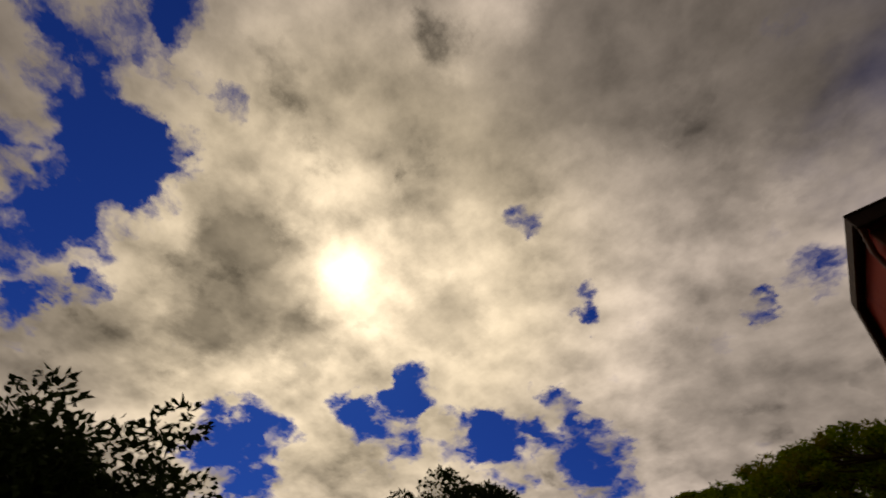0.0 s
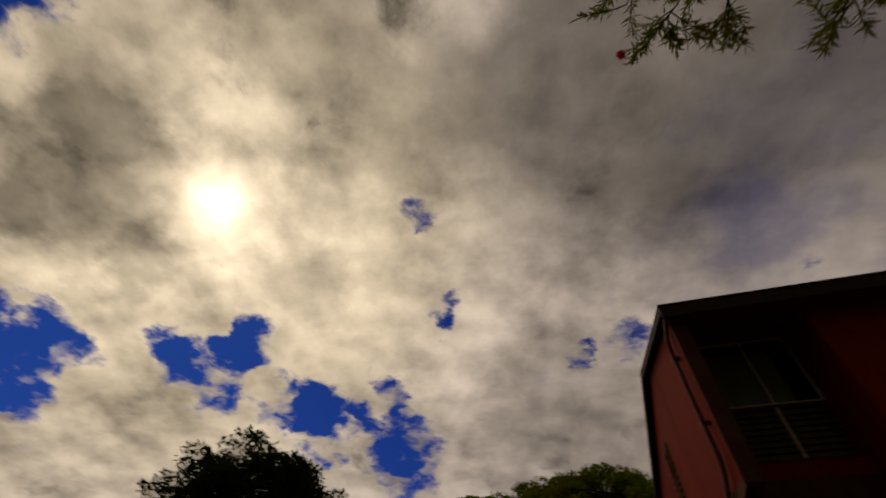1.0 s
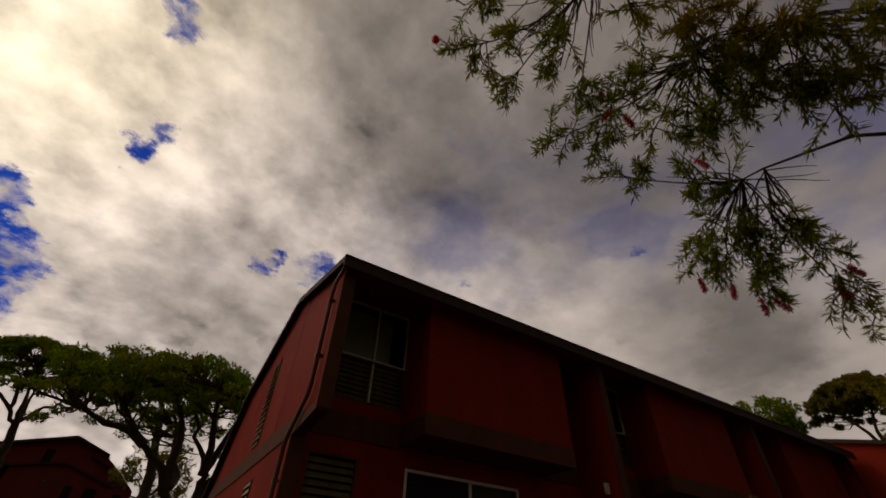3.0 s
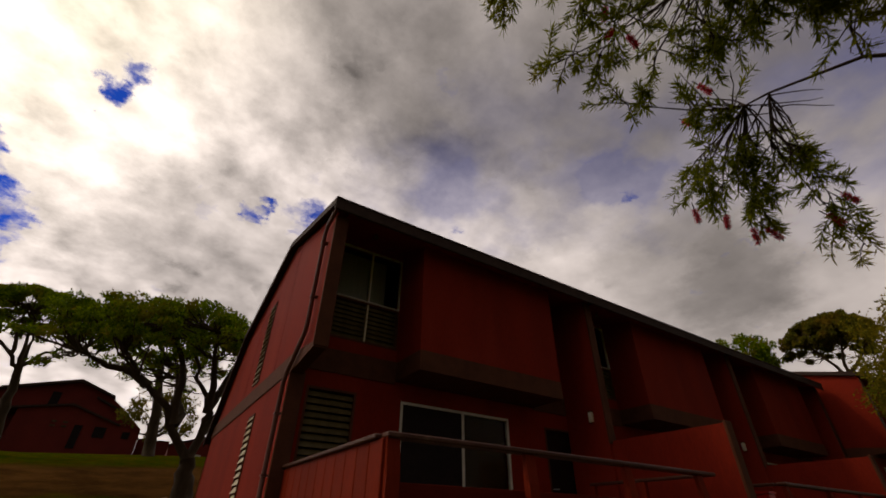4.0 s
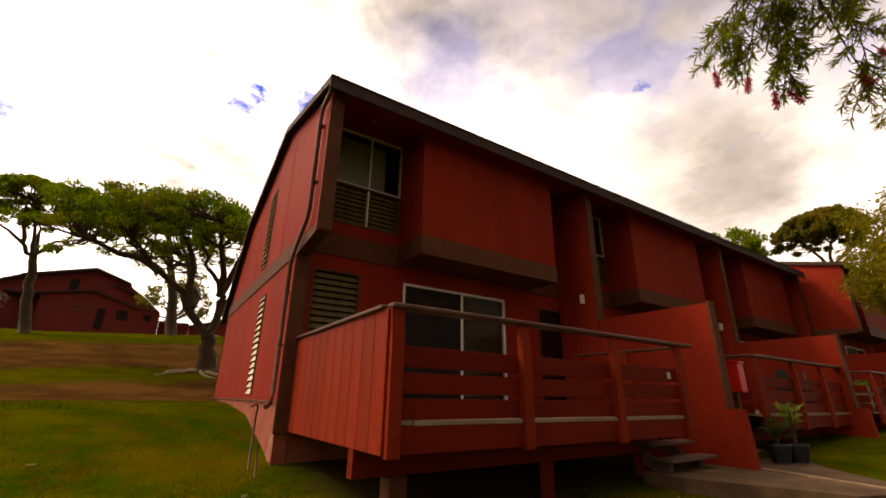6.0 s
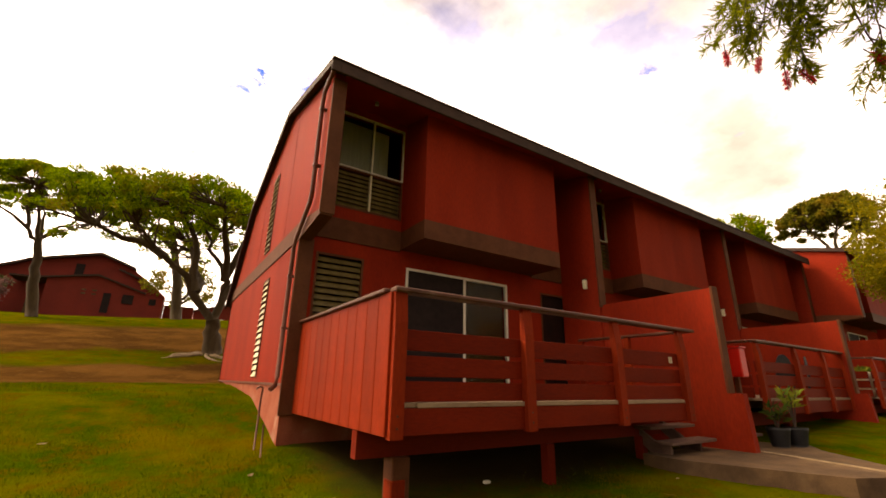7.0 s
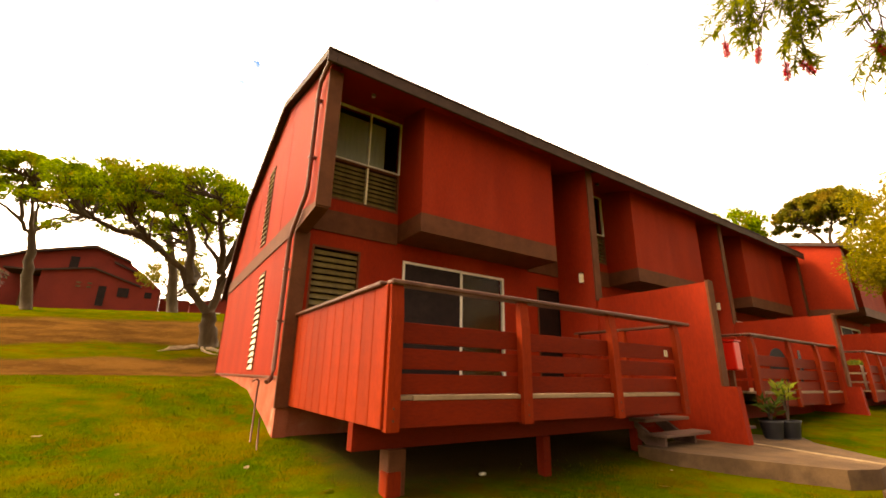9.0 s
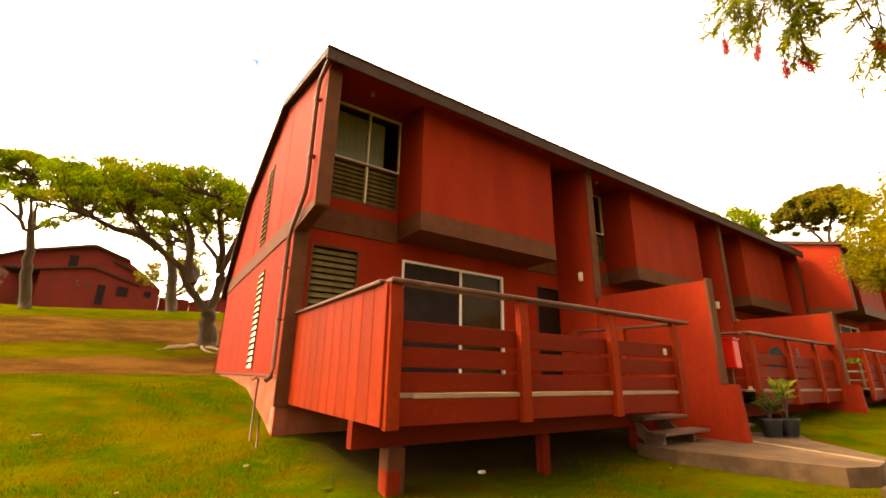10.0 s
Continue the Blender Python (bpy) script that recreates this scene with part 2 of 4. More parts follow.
POT = material("black_plastic_pot", [(0.015, 0.015, 0.016), (0.025, 0.025, 0.026)], 6.0, 0.5, 0.05, 60)
SOIL = material("potting_soil", [(0.05, 0.035, 0.025), (0.03, 0.02, 0.015)], 12.0, 0.95, 0.4, 60)
BARK = material("grey_brown_bark", [(0.072, 0.046, 0.022), (0.045, 0.028, 0.013), (0.095, 0.066, 0.038)], 3.0, 0.9, 0.6, 25, stretch=(1, 1, 0.3))
TWIG = material("dark_twig_bark", [(0.075, 0.045, 0.035), (0.05, 0.03, 0.024)], 20.0, 0.85, 0.3, 90)
FAR_RED = material("far_red_siding", [(0.20, 0.020, 0.012), (0.16, 0.016, 0.010)], 0.6, 0.7, 0.05, 10)
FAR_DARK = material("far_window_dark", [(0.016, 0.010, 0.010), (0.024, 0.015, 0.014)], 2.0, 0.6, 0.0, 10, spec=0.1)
ROCK = material("pale_root_stone", [(0.34, 0.24, 0.15), (0.22, 0.15, 0.085)], 4.0, 0.9, 0.4, 30)
GLASS = glass_material("window_glass", (0.9, 0.93, 0.92))
LEAF_UMBRELLA = leaf_material("umbrella_tree_leaf", (0.045, 0.100, 0.001), (0.25, 0.34, 0.003), (0.24, 0.19, 0.009), 0.34)
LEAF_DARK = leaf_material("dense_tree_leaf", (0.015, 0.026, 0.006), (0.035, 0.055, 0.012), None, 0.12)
LEAF_YELLOW = leaf_material("yellow_tree_leaf", (0.13, 0.115, 0.006), (0.28, 0.205, 0.010), (0.16, 0.15, 0.010), 0.42)
LEAF_OLIVE = leaf_material("olive_tree_leaf", (0.10, 0.11, 0.010), (0.20, 0.17, 0.018), (0.23, 0.15, 0.015), 0.45)
LEAF_BRUSH = leaf_material("bottlebrush_leaf", (0.10, 0.13, 0.007), (0.30, 0.31, 0.015), (0.33, 0.20, 0.016), 0.45)
LEAF_POT = leaf_material("croton_leaf", (0.06, 0.13, 0.02), (0.32, 0.34, 0.04), None, 0.3)
LEAF_LOW = leaf_material("low_plant_leaf", (0.02, 0.045, 0.008), (0.07, 0.10, 0.015), (0.09, 0.05, 0.02), 0.25)
PETAL = leaf_material("crimson_stamen", (0.55, 0.015, 0.03), (0.75, 0.04, 0.06), None, 0.4)
MAUVE = leaf_material("mauve_shrub_leaf", (0.12, 0.06, 0.06), (0.22, 0.12, 0.12), (0.08, 0.09, 0.03))
BLADE = leaf_material("grass_blade", (0.026, 0.062, 0.0006), (0.080, 0.098, 0.001), (0.150, 0.100, 0.001), 0.35)


def ground_material():
    m = bpy.data.materials.new("lawn_and_bare_earth")
    m.use_nodes = True
    t = m.node_tree
    b = t.nodes["Principled BSDF"]
    co = t.nodes.new("ShaderNodeTexCoord").outputs["Object"]
    s = t.nodes.new("ShaderNodeSeparateXYZ")
    t.links.new(co, s.inputs[0])
    x, y = s.outputs[0], s.outputs[1]
    wob = maths(t, "MULTIPLY", maths(t, "SUBTRACT", noise_tex(t, co, 0.35, 5, 0.6), 0.5), 5.0)
    yy = maths(t, "ADD", y, maths(t, "ADD", wob, maths(t, "MULTIPLY", x, -0.22)))
    bare = maths(t, "MULTIPLY", span(t, yy, 5.3, 6.1), span(t, yy, 24.5, 21.0))
    strip = maths(t, "MULTIPLY", span(t, yy, 10.3, 11.3), span(t, yy, 14.2, 12.8))
    bare = maths(t, "MULTIPLY", bare, maths(t, "SUBTRACT", 1.0, maths(t, "MULTIPLY", strip, 0.85)))
    bare = maths(t, "MULTIPLY", bare, span(t, x, 6.0, 2.0))
    patch = noise_tex(t, co, 0.8, 5, 0.65)
    fine = noise_tex(t, co, 9.0, 5, 0.7)
    blades = noise_tex(t, co, 55.0, 3, 0.7)
    grass = blend(t, span(t, patch, 0.35, 0.65), (0.028, 0.058, 0.0006), (0.078, 0.080, 0.0008))
    grass = blend(t, span(t, noise_tex(t, co, 2.6, 6, 0.7), 0.47, 0.62, 0.0, 0.8), grass, (0.082, 0.050, 0.0012))
    grass = blend(t, span(t, fine, 0.55, 0.8), grass, (0.105, 0.066, 0.010))
    grass = blend(t, span(t, noise_tex(t, co, 0.42, 6, 0.68), 0.50, 0.66, 0.0, 0.75), grass, (0.110, 0.080, 0.0012))
    earth = blend(t, span(t, noise_tex(t, co, 0.5, 5, 0.65), 0.35, 0.65), (0.115, 0.052, 0.014), (0.055, 0.024, 0.007))
    earth = blend(t, span(t, fine, 0.55, 0.75), earth, (0.16, 0.092, 0.032))
    col = blend(t, bare, grass, earth)
    # bare soil under the deck, its colour darkened further for the shade there
    deck_shade_soil = maths(t, "MULTIPLY", maths(t, "MULTIPLY", span(t, maths(t, "ADD", x, maths(t, "MULTIPLY", wob, 0.3)), -0.1, 1.0), span(t, x, 6.6, 6.0)), maths(t, "MULTIPLY", span(t, maths(t, "ADD", y, maths(t, "MULTIPLY", wob, 0.35)), -3.1, -1.9), span(t, y, 0.4, 0.1)))
    col = blend(t, deck_shade_soil, col, (0.034, 0.021, 0.008))
    hsv = t.nodes.new("ShaderNodeHueSaturation")
    t.links.new(col, hsv.inputs["Color"])
    t.links.new(span(t, blades, 0.25, 0.75, 0.7, 1.25, False), hsv.inputs["Value"])
    t.links.new(hsv.outputs[0], b.inputs["Base Color"])
    b.inputs["Roughness"].default_value, b.inputs["Specular IOR Level"].default_value = 0.95, 0.0
    n = t.nodes.new("ShaderNodeBump")
    n.inputs["Strength"].default_value, n.inputs["Distance"].default_value = 0.7, 0.04
    t.links.new(maths(t, "ADD", fine, blades), n.inputs["Height"])
    t.links.new(n.outputs[0], b.inputs["Normal"])
    return m


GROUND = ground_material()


# ---- mesh helpers ----
def part(name, bm, mat, parent=None, label=""):
    """Links a bmesh as one mesh object under a thing or a part."""
    me = bpy.data.meshes.new(name)
    bm.to_mesh(me)
    bm.free()
    return piece(name, me, mat, parent, label)


def piece(name, me, mat, parent=None, label=""):
    ob = new(name, me)
    if mat and not me.materials:
        me.materials.append(mat)
    if parent:
        ob.parent = parent
    if label:
        ob["label"] = label
    return ob


def thing(name, label, category, at=(0, 0, 0), group="", kind=""):
    ob = new(name)
    ob.empty_display_size = 0.2
    ob.location = at
    return tagged(ob, label, category, group, kind)


def box(x0, x1, y0, y1, z0, z1, bevel=0.0, bm=None):
    """A box between the given bounds, its edges rounded off by bevel."""
    own = bm is None or bevel
    b = bmesh.new() if own else bm
    v = [b.verts.new((x, y, z)) for x in (x0, x1) for y in (y0, y1) for z in (z0, z1)]
    for f in ((0, 1, 3, 2), (4, 6, 7, 5), (0, 4, 5, 1), (2, 3, 7, 6), (0, 2, 6, 4), (1, 5, 7, 3)):
        b.faces.new([v[i] for i in f])
    if bevel:
        bmesh.ops.bevel(b, geom=b.edges[:], offset=bevel, segments=1, affect="EDGES")
        if bm is not None:
            me = bpy.data.meshes.new("tmp")
            b.to_mesh(me)
            b.free()
            bm.from_mesh(me)
            bpy.data.meshes.remove(me)
            return bm
    return b


def prism(outline, axis, lo, hi, bm=None):
    """An outline in the plane across the axis ('x': pairs of y, z; 'y': x, z; 'z': x, y), drawn out from lo to hi."""
    b = bm or bmesh.new()
    n = "xyz".index(axis)

    def at(p, d):
        q = list(p)
        q.insert(n, d)
        return b.verts.new(q)

    a, c = [at(p, lo) for p in outline], [at(p, hi) for p in outline]
    b.faces.new(a), b.faces.new(c[::-1])
    for i in range(len(a)):
        b.faces.new((a[i - 1], c[i - 1], c[i], a[i]))
    bmesh.ops.recalc_face_normals(b, faces=b.faces[:])
    return b


def wall_panel(x0, x1, z0, z1, y0, y1, holes):
    """A wall along x with openings (x0, x1, z0, z1) that go through it."""
    b = bmesh.new()
    xs = sorted({x0, x1, *[h[0] for h in holes], *[h[1] for h in holes]})
    zs = sorted({z0, z1, *[h[2] for h in holes], *[h[3] for h in holes]})
    for xa, xb in zip(xs, xs[1:]):
        for za, zb in zip(zs, zs[1:]):
            if not any(h[0] <= xa < h[1] and h[2] <= za < h[3] for h in holes):
                box(xa, xb, y0, y1, za, zb, bm=b)
    return fused(b)


def fused(b):
    """Joins boxes that touch into one shell and takes out the faces between them."""
    bmesh.ops.remove_doubles(b, verts=b.verts[:], dist=1e-5)
    seen = {}
    for f in b.faces:
        seen.setdefault(frozenset(f.verts), []).append(f)
    bmesh.ops.delete(b, geom=[f for same in seen.values() if len(same) > 1 for f in same], context="FACES_ONLY")
    return b


def tube(points, radii, sides=8, bm=None):
    """A round tube through the points, with a radius at each."""
    b = bm or bmesh.new()
    rings = []
    pts = [Vector(p) for p in points]
    ref = Vector((0.31, 0.17, 0.94))
    for i, p in enumerate(pts):
        d = (pts[min(i + 1, len(pts) - 1)] - pts[max(i - 1, 0)]).normalized()
        u = d.cross(ref)
        if u.length < 0.05:
            u = d.cross(Vector((1, 0, 0)))
        u.normalize()
        w = d.cross(u)
        r = radii[i] if isinstance(radii, (list, tuple)) else radii
        rings.append([b.verts.new(p + r * (math.cos(k * math.tau / sides) * u + math.sin(k * math.tau / sides) * w)) for k in range(sides)])
    for a, c in zip(rings, rings[1:]):
        for k in range(sides):
            f = b.faces.new((a[k - 1], a[k], c[k], c[k - 1]))
            f.smooth = True
    b.faces.new(rings[0]), b.faces.new(rings[-1][::-1])
    return b


def leaf_sheet(name, at, along, length, width, rng, fold=0.25):
    """One mesh of many leaves: each a folded diamond at a place, pointing along a direction."""
    n = len(at)
    along = along / (np.linalg.norm(along, axis=1, keepdims=True) + 1e-9)
    side = np.cross(along, rng.normal(size=(n, 3)))
    side /= np.linalg.norm(side, axis=1, keepdims=True) + 1e-9
    lift = np.cross(along, side)
    ln = length * rng.uniform(0.7, 1.25, (n, 1))
    wd = width * rng.uniform(0.7, 1.25, (n, 1))
    mid = at + along * ln * 0.5
    verts = np.stack([at, mid + side * wd * 0.5 + lift * wd * fold, at + along * ln, mid - side * wd * 0.5 + lift * wd * fold], 1).reshape(-1, 3)
    me = bpy.data.meshes.new(name)
    me.vertices.add(4 * n), me.loops.add(4 * n), me.polygons.add(n)
    me.vertices.foreach_set("co", verts.ravel().astype(np.float32))
    me.loops.foreach_set("vertex_index", np.arange(4 * n, dtype=np.int32))
    me.polygons.foreach_set("loop_start", np.arange(0, 4 * n, 4, dtype=np.int32))
    me.update()
    me.validate()
    return me


def height(x, y):
    """The height of the ground."""
    base = np.interp(y, [-900, -60, -6.6, -4.8, -2.4, 0, 1.0, 2.2, 4.2, 7.7, 10, 26.4, 33, 48, 75, 200, 900], [-9, -6, -1.36, -1.07, -0.98, -0.70, -0.46, -0.14, 0.0, 0.14, 0.5, 3.3, 4.1, 5.65, 7.0, 8.0, 8.0])
    rise = 0.05 * np.clip(x - 2.5, 0, 10) * np.clip(1 - (y - 2) / 10, 0, 1)
    knoll = 0.055 * np.clip(x + 9, 0, 12) * np.clip((y - 12) / 18, 0, 1)
    return base + rise + knoll


# ---- ground ----
def make_ground():
    xs = np.r_[np.linspace(-900, -60, 12), np.linspace(-55, -14, 18), np.linspace(-12, 26, 96), np.linspace(30, 80, 14), np.linspace(100, 900, 10)]
    ys = np.r_[np.linspace(-900, -60, 12), np.linspace(-50, -14, 10), np.linspace(-12, 14, 80), np.linspace(15, 80, 50), np.linspace(100, 900, 10)]
    b = bmesh.new()
    grid = []
    for x in xs:
        row = []
        for y in ys:
            near = max(0.0, 1 - math.hypot(x, y) / 70)
            bump = 0.05 * near * (noise.noise((x * 0.6, y * 0.6, 3.0)) + 0.5 * noise.noise((x * 1.9, y * 1.9, 8.0)))
            row.append(b.verts.new((x, y, float(height(x, y)) + bump)))
        grid.append(row)
    for a, c in zip(grid, grid[1:]):
        for k in range(len(ys) - 1):
            b.faces.new((a[k], c[k], c[k + 1], a[k + 1])).smooth = True
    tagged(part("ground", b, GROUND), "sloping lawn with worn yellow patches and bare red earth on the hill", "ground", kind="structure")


make_ground()

# ---- town houses ----
UNIT = 6.16
ROOF_LINE = [(-1.19, 4.88), (1.73, 5.63), (5.05, 4.57), (7.40, 2.25)]


def roof_z(y):
    return float(np.interp(y, [p[0] for p in ROOF_LINE], [p[1] for p in ROOF_LINE]))


def jalousie(parent, x0, x1, z0, z1, y, count, slat_mat, frame_mat, mullion=None, label=""):
    """A louvred window in the opening of a wall along x: frame and glass slats that tilt outwards."""
    w = part("louvre_window", wall_panel(x0, x1, z0, z1, y - 0.01, y + 0.06, [(x0 + 0.035, x1 - 0.035, z0 + 0.035, z1 - 0.035)]), frame_mat, parent, label)
    if mullion:
        part("mullion", box(mullion - 0.016, mullion + 0.016, y - 0.012, y + 0.062, z0 + 0.035, z1 - 0.035), LOUVRE, w)
    step = (z1 - z0 - 0.09) / count
    sides = [(x0 + 0.037, (mullion or x1 - 0.016) - 0.021)] + ([(mullion + 0.021, x1 - 0.037)] if mullion else [])
    for xa, xb in sides:
        o = [(y + 0.055, 0.035), (y + 0.063, 0.03), (y + 0.018, -0.05), (y + 0.010, -0.045)]
        b = prism(o, "x", xa, xb)
        me = bpy.data.meshes.new("slat")
        b.to_mesh(me)
        b.free()
        for k in range(count):
            s = piece("slat", me, slat_mat, w)
            s.location = (0, 0, z0 + 0.045 + (k + 0.5) * step)
    return w


def glazed(parent, name, x0, x1, z0, z1, y, mull, label="", rim=0.045):
    """A two-leaf window or sliding door in white metal frames with real panes."""
    holes = [(x0 + rim, mull - rim * 0.65, z0 + rim, z1 - rim), (mull + rim * 0.65, x1 - rim, z0 + rim, z1 - rim)]
    w = part(name, wall_panel(x0, x1, z0, z1, y - 0.015, y + 0.05, holes), WHITE, parent, label)
    for h in holes:
        p = part("pane", box(h[0] - 0.01, h[1] + 0.01, y + 0.015, y + 0.022, h[2] - 0.01, h[3] + 0.01), GLASS, w)
        p.visible_shadow = False
    return w


def town_house(at, label):
    """One unit of the row: from its left wall's outer face to the next unit, ground floor at 0."""
    h = thing("town_house", label, "house", at, "town houses of the row")
    w = UNIT
    wins = dict(low=(0.28, 1.10, 0.95, 2.17), slide=(1.92, 4.32, 0.04, 2.155), door=(5.30, 6.12, 0.04, 2.12), up=(0.47, 1.76, 3.02, 4.90), up2=(5.06, 5.70, 3.02, 4.90))
    part("wall", wall_panel(0.15, w, -0.1, 5.05, 0, 0.15, list(wins.values())), RED, h)
    part("foundation", box(0.02, w, 0.02, 0.5, -2.0, -0.1), BASE, h)
    # plain box behind the openings, coloured dark for the dimness indoors
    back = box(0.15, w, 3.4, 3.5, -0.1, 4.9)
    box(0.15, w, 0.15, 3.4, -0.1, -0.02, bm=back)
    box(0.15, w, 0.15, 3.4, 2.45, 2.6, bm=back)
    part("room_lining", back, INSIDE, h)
    part("rear_wall", box(0.0, w, 7.05, 7.2, -1.5, 2.36), RED, h)
    # roof slab, fascia and gutter
    top = ROOF_LINE
    low = [(y, z - 0.11) for y, z in reversed(top)]
    r = part("roof", prism(top + low, "x", 0.003, w), ROOFING, h)
    part("fascia", box(0.0, w, -1.235, -1.193, 4.66, 4.86, 0.006), ROOFING, r, "dark brown fascia board")
    part("drip_edge", box(0.0, w - 0.012, -1.25, -1.193, 4.862, 4.892, 0.004), ROOFING, r)
    part("soffit", prism([(-1.19, 4.745), (0.0, 5.05), (0.0, 5.07), (-1.19, 4.765)], "x", 0.16, w - 0.02), RED, r)
    # floor band and projecting upper bay
    part("floor_band", box(0.16, 1.77, -0.03, -0.002, 2.42, 2.80), BROWN, h)
    part("floor_band", box(5.03, w - 0.16, -0.03, -0.002, 2.42, 2.80), BROWN, h)
    bay = part("bay", prism([(-0.85, 2.48), (-0.002, 2.48), (-0.002, 5.055), (-0.85, 4.837)], "x", 1.78, 5.02), RED, h, "smooth red projecting upper bay")
    part("bay_trim", box(1.77, 5.03, -0.865, -0.004, 2.46, 2.79), BROWN, bay, "dull brown band round its foot")
    part("soffit_light", tube([(0.9, -0.55, 4.93), (0.9, -0.55, 4.85)], 0.035, 10), METAL, h)
    # windows and doors
    jalousie(h, *wins["low"], 0.0, 11, DARK_LOUVRE, BROWN, label="brown framed window with smoked glass louvres")
    d = glazed(h, "sliding_door", *wins["slide"], 0.0, 3.22, "white framed sliding glass door")
    part("insect_screen", box(1.965, 3.19, -0.012, -0.006, 0.085, 2.11), FAR_DARK, d, "dark insect screen over one leaf")
    part("drape", box(3.26, 4.27, 0.10, 0.13, 0.06, 2.12), DRAPE, d, "brown drape behind the glass")
    dr = part("door", box(5.34, 6.08, 0.05, 0.09, 0.05, 2.08, 0.006), DOOR, h, "dark front door")
    part("handle", tube([(5.42, 0.05, 1.0), (5.42, -0.01, 1.0), (5.52, -0.01, 1.0)], 0.012, 8), METAL, dr, "grey lever handle")
    part("door_frame", wall_panel(5.30, 6.12, 0.04, 2.12, -0.01, 0.10, [(5.34, 6.08, 0.04, 2.08)]), BROWN, h)
    for key, mid in (("up", 1.12), ("up2", 5.38)):
        x0, x1, z0, z1 = wins[key]
        u = glazed(h, "upper_window", x0, x1, 3.80, z1, 0.0, mid, "white framed upper window over louvres", 0.02)
        part("curtain", box(x0 + 0.05, x1 - 0.30, 0.07, 0.09, 3.83, z1 - 0.15), CURTAIN, u, "grey curtain half drawn")
        jalousie(h, x0, x1, z0, 3.79, 0.0, 8, DARK_LOUVRE, BROWN, mid, "white framed band of smoked louvres")
    # party wall fin that carries the roof, and the wall light beside the door
    fin = part("fin", prism([(0, 0), (-0.98, 0), (-0.98, 4.795), (0, 5.048)], "x", w - 0.14, w + 0.03), RED, h)
    part("fin_trim", box(w - 0.155, w + 0.045, -1.02, -0.982, 1.75, 4.78, 0.006), BROWN, fin, "brown board on its edge")
    lamp = part("wall_lamp", box(w - 0.22, w - 0.142, -0.73, -0.65, 2.18, 2.38, 0.01), LOUVRE, h, "dull yellow box lamp beside the door")
    part("lamp_cap", box(w - 0.23, w - 0.142, -0.74, -0.64, 2.38, 2.40), BROWN, lamp)
    return h


first = town_house((0, 0, 0), "red stained two-storey town house at the end of its row")
for n in (1, 2):
    tagged(copy_thing(first, pose(UNIT * n, 0, 0)), "red stained two-storey town house within its row")
for n in (0, 1):
    tagged(copy_thing(first, pose(18.75 + UNIT * n, -1.26, 0.16)), "red stained town house of the row that stands further forward")


